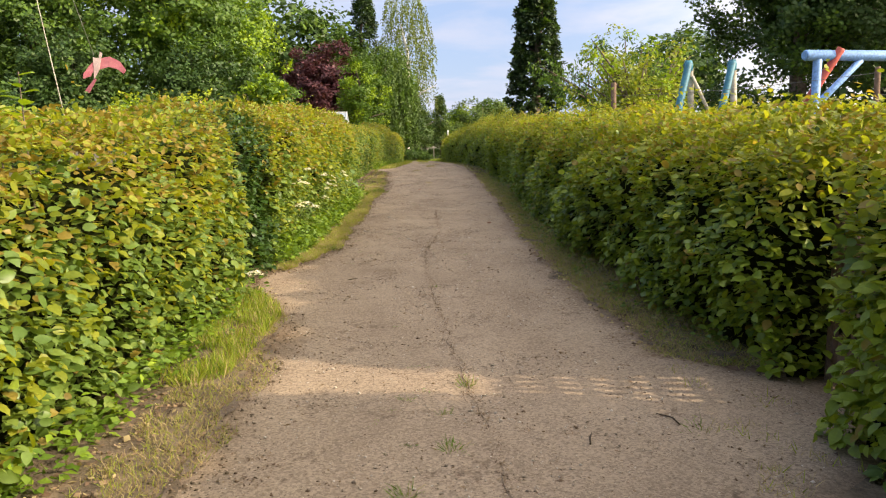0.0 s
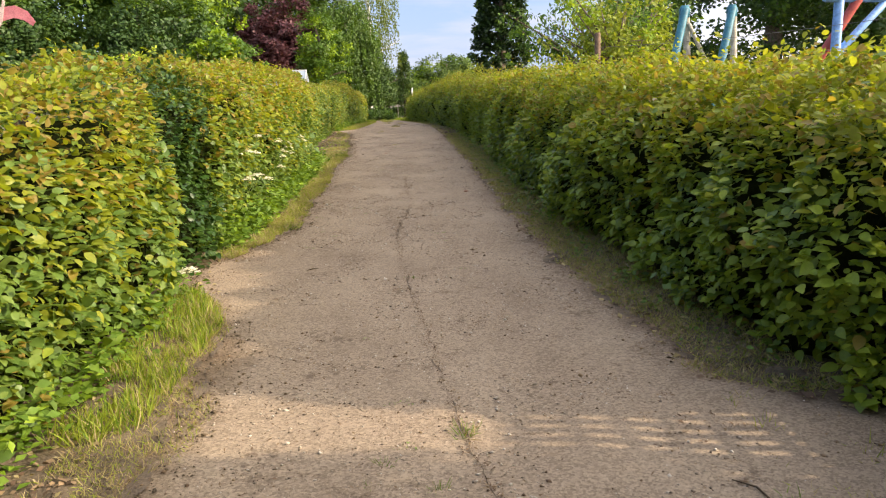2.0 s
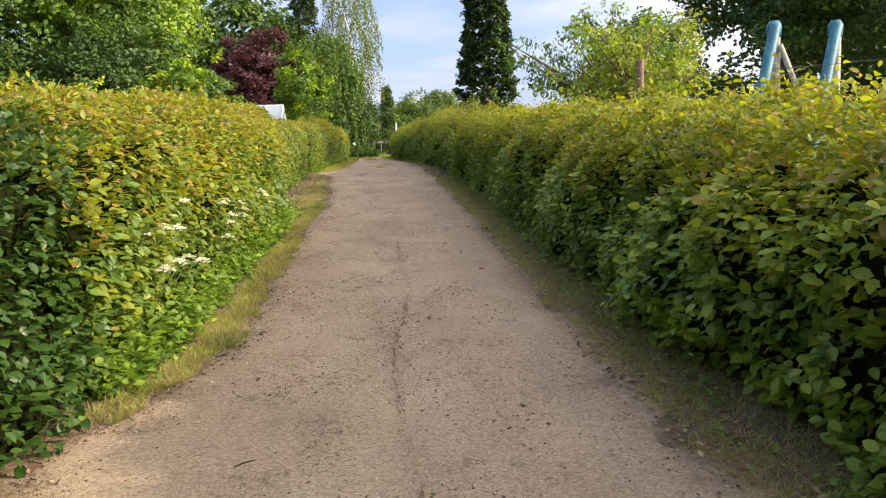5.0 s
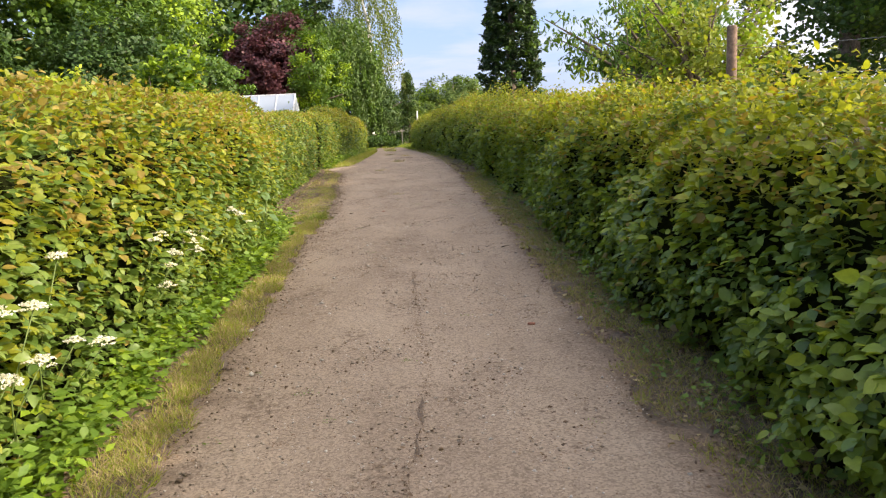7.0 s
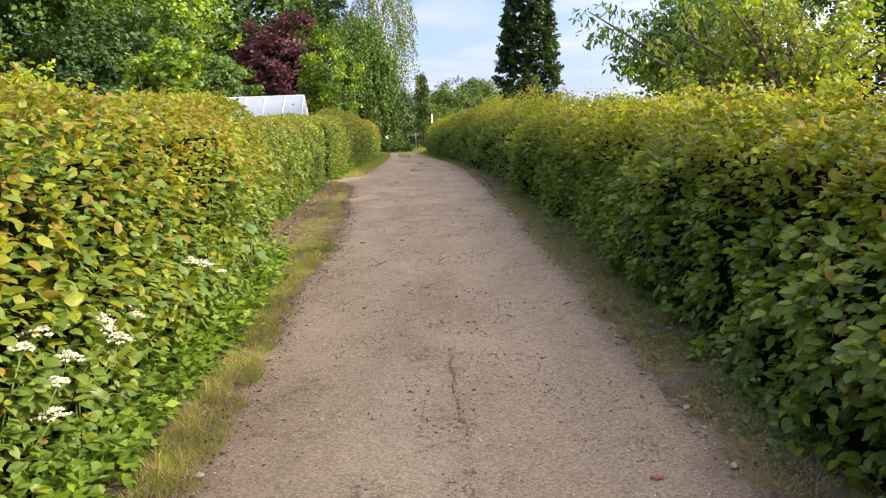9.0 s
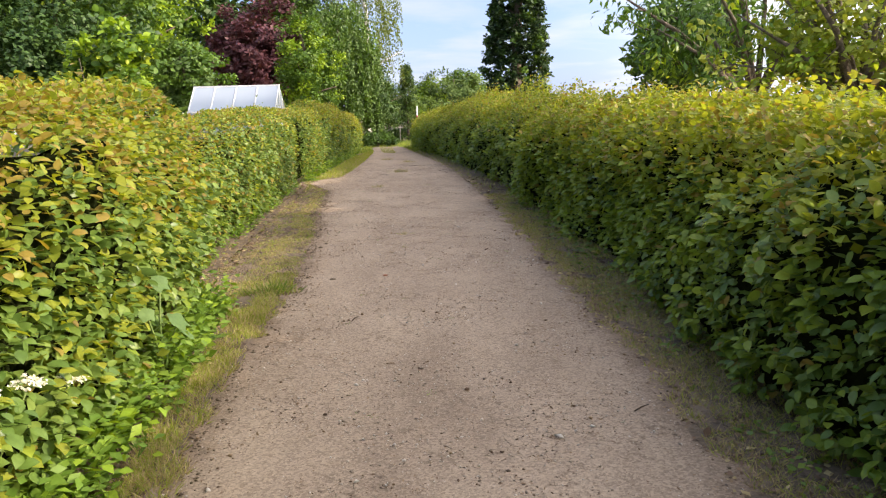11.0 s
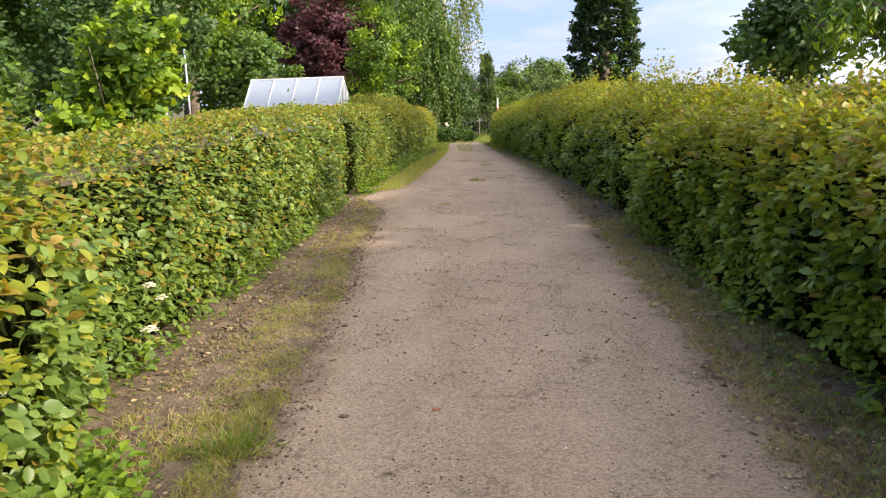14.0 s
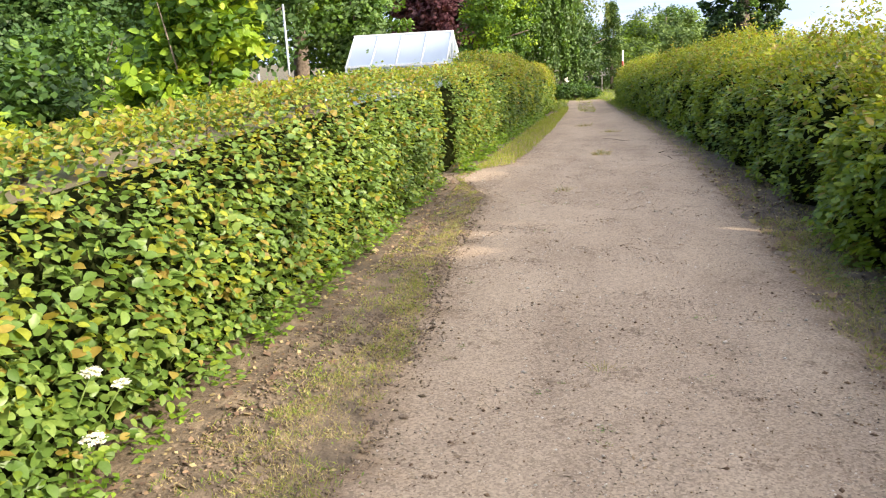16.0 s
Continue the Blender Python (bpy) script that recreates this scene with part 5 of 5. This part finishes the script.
def herbs(name, label, pts, g, leaf, mats, shares):
    """Low leafy weeds: small tiers of leaves round each point."""
    q = np.repeat(pts, 12, 0)
    n = len(q)
    hh = np.repeat(g.uniform(0.05, 1, len(pts)) ** 1.5, 12)
    p = q + np.stack([g.normal(0, 0.05, n), g.normal(0, 0.06, n), g.uniform(0.01, 0.34, n) * hh], 1)
    axis = g.normal(size=(n, 3)) * (1, 1, 0.25)
    v, f = leaves(p, axis, np.array([0, 0, 1.0]) + g.normal(size=(n, 3)) * 0.4, leaf * g.uniform(0.6, 1.3, n), LEAF_MID)
    mi = np.repeat(g.choice(len(mats), n, p=shares), 4)
    tagged(new(name, mesh_from(name, v, f, mats, mi)), label, "weeds", kind="stuff")


for sd, y0, y1, n, dx, sz in ((601, 8.3, 16.9, 620, 0.20, 0.07), (602, 2.4, 6.8, 130, 0.12, 0.06), (603, 17.2, 25.3, 130, 0.06, 0.05), (604, 26, 38, 240, 0.2, 0.07)):
    p, u, g = scatter(sd, y0, y1, [(y, x - 0.05) for y, x in FACE_L], [(y, x + dx) for y, x in FACE_L], n, 0.8)
    herbs("herbs", "fresh green nettles and herbs at the hedge foot", p, g, sz, [L_HERB, L_TREELIGHT], (0.8, 0.2))
p, u, g = scatter(605, 4.6, 22, [(y, x - 0.28) for y, x in FACE_R], [(y, x) for y, x in FACE_R], 150)
herbs("herbs", "small dark weeds at the shaded hedge foot", p * (1, 1, 0.5), g, 0.04, [L_HERB, L_OLD], (0.3, 0.7))


def tuft(x, y, r, h, n, seed, label="small green grass tuft on the gravel", mats=(0.8, 0.2)):
    g = np.random.default_rng(seed)
    q = np.stack([g.normal(0, r * 0.5, n), g.normal(0, r * 0.5, n), 0 * np.arange(n) + 0.0], 1)
    axis = np.stack([q[:, 0] / r, q[:, 1] / r, np.full(n, 0.8)], 1) + g.normal(size=(n, 3)) * 0.3
    v, f = leaves(q, axis, g.normal(size=(n, 3)), h * g.uniform(0.5, 1.3, n), BLADE)
    mi = np.repeat(g.choice(2, n, p=mats), 3)
    ob = new("grass_tuft", mesh_from("grass_tuft", v, f, [L_HERB, L_STRAW], mi))
    ob.location = (x, y, 0.015)
    tagged(ob, label, "grass tuft", "grass tufts on the lane", "stuff")


for k, (x, y, r, h, n) in enumerate(((0.142, 4.33, 0.05, 0.06, 60), (0.055, 3.48, 0.06, 0.05, 80), (-0.19, 4.1, 0.035, 0.035, 35), (0.01, 3.89, 0.04, 0.035, 40), (-0.25, 3.94, 0.03, 0.025, 20),
                                     (-0.14, 3.05, 0.06, 0.05, 60), (-0.33, 3.78, 0.03, 0.025, 18), (-1.315, 9.17, 0.08, 0.06, 110), (-1.5, 16.98, 0.16, 0.09, 260), (0.0, 15.23, 0.04, 0.02, 24),
                                     (1.24, 3.66, 0.08, 0.05, 40), (-0.38, 18.71, 0.04, 0.025, 24))):
    tuft(x, y, r, h, n, 700 + k)
for k, (x, y, r, h, n) in enumerate(((-0.38, 19.5, 0.07, 0.045, 70), (-0.49, 27.6, 0.16, 0.09, 160), (-0.88, 24.5, 0.12, 0.06, 120), (-0.35, 31.5, 0.14, 0.07, 120), (-0.95, 33.5, 0.2, 0.08, 160))):
    tuft(x, y, r, h, n, 720 + k, "withered brown sod lying on the gravel", (0.15, 0.85))

# ---- stones, litter, water rut on the lane ----


def specks(name, label, category, pts, size, g, mats, flat=0.6):
    """Small angular stones, six faces each."""
    n = len(pts)
    o = np.array([(1, 0, -0.4), (-1, 0, -0.4), (0, 1, -0.4), (0, -1, -0.4), (0.2, 0.1, 1)], float)
    tf = np.array([(0, 2, 4), (2, 1, 4), (1, 3, 4), (3, 0, 4), (0, 1, 2), (0, 3, 1)])
    a = g.uniform(0, 6.28, n)
    sc = size[:, None] * np.stack([g.uniform(0.7, 1.4, n), g.uniform(0.7, 1.2, n), flat * g.uniform(0.7, 1.2, n)], 1)
    q = o[None] * sc[:, None] * g.uniform(0.75, 1.2, (n, 5, 1))
    x = q[..., 0] * np.cos(a)[:, None] - q[..., 1] * np.sin(a)[:, None]
    y = q[..., 0] * np.sin(a)[:, None] + q[..., 1] * np.cos(a)[:, None]
    v = pts[:, None, :] + np.stack([x, y, q[..., 2]], 2)
    f = tf[None] + (np.arange(n) * 5)[:, None, None]
    tagged(new(name, mesh_from(name, v.reshape(-1, 3), f.reshape(-1, 3), mats)), label, category, kind="stuff")


p, u, g = scatter(801, 1.5, 30, GRAVEL_L, GRAVEL_R, 32000)
p[:, 2] = 0.021 - 0.013 * np.abs(2 * u - 1) ** 4
specks("gravel_stones", "small pale and brown stones on the lane", "gravel", p, 0.003 + g.gamma(1.3, 0.0019, len(p)), g, [M_PEBBLE])
p, u, g = scatter(802, 1.5, 30, edge_l, edge_r, 44000)
k = patchy(p, 11, 0.7, -0.3)
p = p[k]
p[:, 2] = 0.022
n = len(p)
v, f = leaves(p, g.normal(size=(n, 3)) * (1, 1, 0.15), np.array([0, 0, 1.0]) + g.normal(size=(n, 3)) * 0.35, 0.007 + g.gamma(1.5, 0.0045, n), LEAF_SLIM)
tagged(new("leaf_litter", mesh_from("leaf_litter", v, f, [M_LITTER])), "dark brown crumbs of leaves and twigs", "litter", kind="stuff")
p, u, g = scatter(803, 2, 26, [(y, x + 0.05) for y, x in FACE_L], [(y, x + 0.35) for y, x in FACE_L], 5000)
p2, u2, g2 = scatter(804, 4.4, 26, edge_r, in_r, 9000)
p = np.concatenate([p, p2])
p[:, 2] = 0.014
n = len(p)
v, f = leaves(p, g.normal(size=(n, 3)) * (1, 1, 0.15), np.array([0, 0, 1.0]) + g.normal(size=(n, 3)) * 0.4, 0.015 + g.gamma(1.5, 0.009, n), LEAF_FAR)
tagged(new("leaf_litter", mesh_from("leaf_litter", v, f, [M_LITTER, L_STRAW], np.repeat(g.choice(2, n, p=(0.75, 0.25)), 2))), "dry brown leaves under the hedges", "litter", kind="stuff")


def rut(name, pts, width, seed, label):
    """A thin winding line of dark washed soil and crumbs."""
    g = np.random.default_rng(seed)
    ys = np.arange(pts[0][1], pts[-1][1], 0.03)
    x = np.interp(ys, [q[1] for q in pts], [q[0] for q in pts])
    w = Waves(seed, 0.35)
    c = np.stack([x, ys, 0 * ys], 1)
    x = x + 0.018 * w(c)
    hw = width * np.clip(0.4 + 0.9 * Waves(seed + 1, 0.25)(c), 0.05, 1.5)
    n = len(ys)
    V = np.zeros((n, 3, 3))
    for k, o in enumerate((-1, 0, 1)):
        V[:, k] = np.stack([x + o * hw, ys, np.full(n, 0.0225 - (0.004 if k == 1 else 0.006)) + 0.003], 1)
    i = (np.arange(n - 1) * 3)[:, None] + np.array([0, 1])[None]
    i = i.ravel()
    tagged(new(name, mesh_from(name, V.reshape(-1, 3), np.stack([i, i + 1, i + 4, i + 3], 1), [M_SOIL])), label, "rut", kind="structure")
    m = n * 7
    q = np.repeat(np.stack([x, ys], 1), 7, 0) + g.normal(0, 1, (m, 2)) * (width * 1.6, 0.02)
    p = np.concatenate([q, np.full((m, 1), 0.026)], 1)
    v, f = leaves(p, g.normal(size=(m, 3)) * (0.5, 1, 0.15), np.array([0, 0, 1.0]) + g.normal(size=(m, 3)) * 0.4, 0.008 + g.gamma(1.5, 0.004, m), LEAF_SLIM)
    tagged(new("leaf_litter", mesh_from("leaf_litter", v, f, [M_LITTER])), "dark crumbs gathered along the rut", "litter", kind="stuff")


rut("water_rut", [(0.34, 2.4), (0.28, 3.1), (0.24, 3.67), (0.19, 3.95), (0.06, 5.06), (-0.07, 6.55), (-0.17, 7.9), (-0.19, 8.7), (-0.16, 9.3), (-0.06, 10.4), (-0.09, 11.6), (-0.12, 12.5), (-0.11, 13.3)], 0.011, 31, "thin dark line washed into the gravel by rain")
rut("water_rut", [(-1.2, 2.0), (-1.1, 3.2), (-1.12, 5.0), (-1.22, 5.8)], 0.03, 33, "dark damp soil line along the grass edge")
rut("water_rut", [(-1.44, 8.3), (-1.3, 9.3), (-1.34, 12), (-1.45, 14.5), (-1.38, 17)], 0.03, 35, "dark damp soil line along the grass edge")


# crumbs of soil thrown on the verges and along the gravel's edges
p, u, g = scatter(811, 2, 26, in_l, edge_l, 7000)
p2, u2, g2 = scatter(812, 4.6, 24, edge_r, in_r, 4000)
p3, u3, g3 = scatter(813, 2, 26, [(y, x - 0.02) for y, x in GRAVEL_L], [(y, x + 0.25) for y, x in GRAVEL_L], 2500)
p = np.concatenate([p, p2, p3])
p[:, 2] = np.where(np.arange(len(p)) < len(p) - 2500, 0.013, 0.022)
specks("soil_crumbs", "grey brown crumbs of soil beside the lane", "soil", p, 0.003 + g.gamma(1.3, 0.0026, len(p)), g, [M_VERGE])


# clods and dead stalks on the bare soil beside the low hedge
p, u, g = scatter(814, 16.9, 26, in_l, edge_l, 9000)
p[:, 2] = 0.012
specks("soil_clods", "brown clods on the bare soil under the hedge", "soil", p, 0.004 + g.gamma(1.4, 0.0042, len(p)), g, [M_SOIL])
p, u, g = scatter(815, 16.9, 26, in_l, edge_l, 9000)
p = p[patchy(p, 21, 0.3, -0.1)]
p[:, 2] = 0.014
n = len(p)
v, f = leaves(p, g.normal(size=(n, 3)) * (1, 1, 0.2), np.array([0, 0, 1.0]) + g.normal(size=(n, 3)) * 0.5, 0.012 + g.gamma(1.6, 0.007, n), LEAF_SLIM)
tagged(new("leaf_litter", mesh_from("leaf_litter", v, f, [M_LITTER, L_STRAW, L_HERB], np.repeat(g.choice(3, n, p=(0.5, 0.36, 0.14)), 2))), "dead stalks and leaves on bare soil", "litter", kind="stuff")
# dark grit and a few pale pebbles in drifts
p, u, g = scatter(816, 2.2, 27, GRAVEL_L, GRAVEL_R, 11000)
p = p[patchy(p, 22, 0.9, 0.05)]
p[:, 2] = 0.0235
specks("dark_grit", "dark crumbs and grit strewn over the lane", "gravel", p, 0.003 + g.gamma(1.4, 0.0019, len(p)), g, [M_LITTER])
p, u, g = scatter(817, 9, 27, GRAVEL_L, GRAVEL_R, 1500)
p = p[patchy(p, 23, 0.8, 0.25)]
p[:, 2] = 0.0235
specks("pale_pebbles", "pale pebbles pressed into the lane", "gravel", p, 0.004 + g.gamma(1.4, 0.003, len(p)), g, [M_WORN])


# dark crumbs and moss gathered in small smudges on the gravel
g = np.random.default_rng(821)
cy = g.uniform(2.6, 26, 170)
cx = along(cy, GRAVEL_L) + (along(cy, GRAVEL_R) - along(cy, GRAVEL_L)) * g.uniform(0.1, 0.9, 170)
p = np.repeat(np.stack([cx, cy, 0 * cx + 0.024], 1), 34, 0)
n = len(p)
wide = np.repeat(g.uniform(0.008, 0.04, 170), 34)[:, None]
p[:, :2] += g.normal(0, 1, (n, 2)) * wide * (1.3, 0.8)
v, f = leaves(p, g.normal(size=(n, 3)) * (1, 1, 0.12), np.array([0, 0, 1.0]) + g.normal(size=(n, 3)) * 0.3, 0.007 + g.gamma(1.5, 0.004, n), LEAF_SLIM)
mossy = np.repeat(g.uniform(0, 1, 170) < 0.35, 34) & (g.uniform(0, 1, n) < 0.6)
tagged(new("leaf_litter", mesh_from("leaf_litter", v, f, [M_LITTER, L_OLD], np.repeat(mossy.astype(int), 2))), "dark crumbs and moss in small smudges", "litter", kind="stuff")


def dry_twig(x, y, a, ln, seed):
    r = random.Random(seed)
    bm = tube(bmesh.new(), [(0, 0, 0), (ln * 0.5, r.uniform(-0.02, 0.02), 0.004), (ln, r.uniform(-0.03, 0.03), 0)], [0.004, 0.004, 0.002], 5)
    me = bpy.data.meshes.new("twig")
    bm.to_mesh(me)
    bm.free()
    me.materials.append(M_TWIG)
    ob = new("twig", me)
    ob.matrix_world = pose(x, y, 0.026, 0, 0, a)
    tagged(ob, "short dry brown twig lying on the gravel", "twig", "twigs on the lane")


for k, (x, y, a, ln) in enumerate(((0.68, 3.49, 70, 0.13), (1.15, 3.7, 110, 0.16), (-0.9, 7.3, 20, 0.1), (0.5, 26.9, 100, 0.3), (0.35, 27.6, 60, 0.35), (-0.1, 29.5, 130, 0.6), (0.8, 14.2, 30, 0.12), (-0.75, 16.0, 80, 0.1))):
    dry_twig(x, y, a, ln, k)

for x, y, sx, mt, lb in ((0.68, 11.4, 0.022, M_BRICK, "small red brick fragment on the gravel"), (-1.28, 11.6, 0.018, M_WORN, "pale stone on the gravel"), (-1.3, 18.86, 0.02, M_SOIL, "dark stone on the gravel"), (-1.02, 17.33, 0.022, M_SOIL, "dark stone on the gravel"), (-0.55, 17.4, 0.02, M_BRICK, "small red brick fragment on the gravel")):
    bm = bmesh.new()
    bmesh.ops.create_icosphere(bm, subdivisions=1, radius=sx)
    for v in bm.verts:
        v.co = Vector((v.co.x * 1.4, v.co.y, v.co.z * 0.6)) * (1 + 0.2 * noise.noise(v.co * 60 + Vector((x, y, 0))))
    me = bpy.data.meshes.new("stone")
    bm.to_mesh(me)
    bm.free()
    me.materials.append(mt)
    ob = new("stone", me)
    ob.location = (x, y, 0.024)
    tagged(ob, lb, "stone", "loose stones on the lane")

# ---- cow parsley, burdock, yellow flower ----
FLORET = (np.array([(-0.5, 0, 0), (0, 0.5, 0.1), (0.5, 0, 0), (0, -0.5, 0.1)]), np.array([(0, 2, 1), (0, 3, 2)]))


def umbel(x, y, z, r, side, seed):
    """A hollow stem, spokes, and a flat plate of tiny white flowers in small clusters."""
    g = np.random.default_rng(seed)
    root = thing("cow_parsley", x - side * 0.1, y, 0, "white flat topped cow parsley flower against the hedge", "wildflower", "cow parsley along the hedges")
    head = Vector((side * 0.17, 0, z))
    part("stem", tube(bmesh.new(), [(0, 0, -0.02), (0.02 * side, 0.01, z * 0.5), head - Vector((0, 0, r * 0.7))], [0.005, 0.004, 0.003], 6), M_STEM, root)
    bm = bmesh.new()
    cs = []
    n = 15
    for k in range(n):
        rr, a = r * math.sqrt((k + 0.5) / n), k * 2.4
        c = head + Vector((math.cos(a) * rr, math.sin(a) * rr, 0.6 * rr * -1 + float(g.normal(0, 0.004))))
        tube(bm, [head - Vector((0, 0, r * 0.7)), c], [0.0016, 0.0012], 4)
        cs.append(c)
    part("spokes", bm, M_STEM, root)
    q = np.repeat(np.array(cs), 16, 0)
    m = len(q)
    p = q + g.normal(size=(m, 3)) * (r * 0.13, r * 0.13, r * 0.04) + (0, 0, 0.004)
    v, f = leaves(p, g.normal(size=(m, 3)) * (1, 1, 0.2), np.array([0.5 * side, -0.35, 0.8]) + g.normal(size=(m, 3)) * 0.45, np.full(m, 0.0115), FLORET)
    part_mesh("flower_plate", mesh_from("flower_plate", v, f, [L_FLOWER]), root, "tiny white flowers in clusters", "stuff")


UMBELS = [(11.13, 0.8), (11.73, 0.69), (9.3, 0.85), (9.96, 0.52), (9.54, 0.57), (10.15, 0.46), (8.97, 0.85), (12.05, 0.71), (11.71, 0.74), (11.32, 0.6), (11.29, 0.82), (11.45, 0.66),
          (13.02, 0.73), (13.65, 0.54), (11.33, 0.47), (9.82, 0.96), (9.52, 0.81), (9.32, 0.56), (12.2, 0.62), (11.9, 0.6), (13.3, 0.66), (12.0, 0.82)]
for k, (y, z) in enumerate(UMBELS):
    umbel(-1.78 + 0.03 * math.sin(k * 1.7), y, z, 0.042 + 0.02 * abs(math.sin(k * 2.1)), 1, 900 + k)
umbel(-1.62, 6.38, 0.31, 0.06, 1, 930)
umbel(-2.42, 18.08, 0.29, 0.05, 1, 931)
umbel(-2.42, 18.13, 0.55, 0.045, 1, 932)
umbel(-2.42, 18.3, 0.42, 0.035, 1, 933)
umbel(1.55, 8.91, 0.52, 0.03, -1, 934)
umbel(1.56, 8.83, 0.42, 0.032, -1, 935)


def burdock(x, y, leafs, seed):
    """A few very large soft leaves on stalks."""
    g = random.Random(seed)
    root = thing("burdock", x, y, 0, "weed with very large pale green leaves", "wild plant")
    for dx, dy, dz, s, rx, rz in leafs:
        bm = bmesh.new()
        n = 18
        m = pose(dx, dy, dz, rx, 0, rz)
        c = bm.verts.new(m @ Vector((0, 0, 0)))
        rim, mid = [], []
        for k in range(n):
            a = 2 * math.pi * k / n
            rr = s * (0.5 + 0.06 * math.sin(5 * a) + 0.03 * g.uniform(-1, 1)) * (1 - 0.35 * math.exp(-((a - math.pi * 1.5) / 0.3) ** 2))
            rim.append(bm.verts.new(m @ Vector((rr * math.cos(a), rr * math.sin(a) * 1.1, 0.05 * s * math.sin(3 * a)))))
            mid.append(bm.verts.new(m @ Vector((0.55 * rr * math.cos(a), 0.6 * rr * math.sin(a), 0.03 * s))))
        for k in range(n):
            j = (k + 1) % n
            bm.faces.new((c, mid[k], mid[j]))
            bm.faces.new((mid[k], rim[k], rim[j], mid[j]))
        for f in bm.faces:
            f.smooth = True
        lf = part("leaf", bm, L_BURDOCK, root)
        part("stalk", tube(bmesh.new(), [(0, 0, -0.02), (dx * 0.4, dy * 0.4, dz * 0.6), (dx, dy, dz)], [0.008, 0.007, 0.005], 6), M_STEM, lf)


L_BURDOCK = leaf_mat("burdock leaf", (0.07, 0.13, 0.035), (0.1, 0.175, 0.05), (0.15, 0.23, 0.07), 0.6, 0.2)
burdock(-1.8, 15.0, [(0.05, -0.05, 0.6, 0.12, 45, 60), (0.1, 0.06, 0.34, 0.14, 38, 80), (0.03, -0.25, 0.47, 0.09, 45, 40), (0.09, 0.25, 0.2, 0.1, 35, 100)], 5)

# ---- hedge leaves that can be picked apart, one by one ----
LEAF_MESH = []
for mt in (L_OLD, L_YOUNG, L_BRONZE, L_FRESH):
    LEAF_MESH.append(mesh_from("leaf", *LEAF_FINE, [mt]))
for root, P, A, N, S, MI in SINGLE_LEAVES:
    for p, a, nn, s, mi in zip(P, A, N, S, MI):
        a = Vector(a).normalized()
        nn = Vector(nn)
        nn = (nn - a * nn.dot(a)).normalized()
        sd = a.cross(nn)
        ob = new("leaf", LEAF_MESH[mi])
        ob.parent = root
        ob.matrix_basis = Matrix(((sd.x * s, a.x * s, nn.x * s, p[0]), (sd.y * s, a.y * s, nn.y * s, p[1]), (sd.z * s, a.z * s, nn.z * s, p[2]), (0, 0, 0, 1)))


def leafy_shoot(x, y, h, seed):
    """A single upright shoot with a few broad leaves, grown through the hedge."""
    g = np.random.default_rng(seed)
    root = thing("elder_shoot", x, y, 0, "upright elder shoot with broad leaves above the hedge", "shoot")
    part("stem", tube(bmesh.new(), [(0, 0, 0), (0.02, 0, h * 0.5), (0, 0.01, h)], [0.008, 0.006, 0.003], 6), M_BARK, root)
    for k in range(11):
        z, a = h - 0.02 - 0.028 * k, k * 2.4
        v, f = leaves(np.array([(0, 0.008, z)]), np.array([(math.cos(a), math.sin(a), 0.25)]), np.array([(0, 0, 1.0)]) + g.normal(size=(1, 3)) * 0.2, np.array([0.085 + 0.004 * k]), LEAF_FINE)
        part_mesh("leaf", mesh_from("leaf", v, f, [L_TREELIGHT]), root)


leafy_shoot(-2.03, 4.0, 1.76, 931)
leafy_shoot(-2.22, 4.1, 1.68, 932)

# ---- everything follows the lie of the land ----


def drape(ob, dx_y):
    n = len(ob.data.vertices)
    co = np.empty(n * 3, np.float32)
    ob.data.vertices.foreach_get("co", co)
    co = co.reshape(-1, 3)
    co[:, 2] += land(co[:, 1] + dx_y)
    ob.data.vertices.foreach_set("co", co.ravel())
    ob.data.update()


def settle():
    """Sets things down on the falling land beyond the crest; hedges and ground cover are draped over it."""
    for ob in list(scene.collection.objects):
        if ob.parent or ob.type not in ("EMPTY", "MESH") or ob.name == "ground":
            continue
        y = ob.location.y
        if ob.type == "MESH" and abs(y) < 1e-6 and abs(ob.location.x) < 1e-6:
            if max(v[1] for v in ob.bound_box) > 24:
                drape(ob, 0.0)
        elif ob.get("category") == "hedge":
            if y > 23:
                for c in ob.children:
                    drape(c, y)
        elif y > 24:
            ob.location.z += float(land(y))


settle()
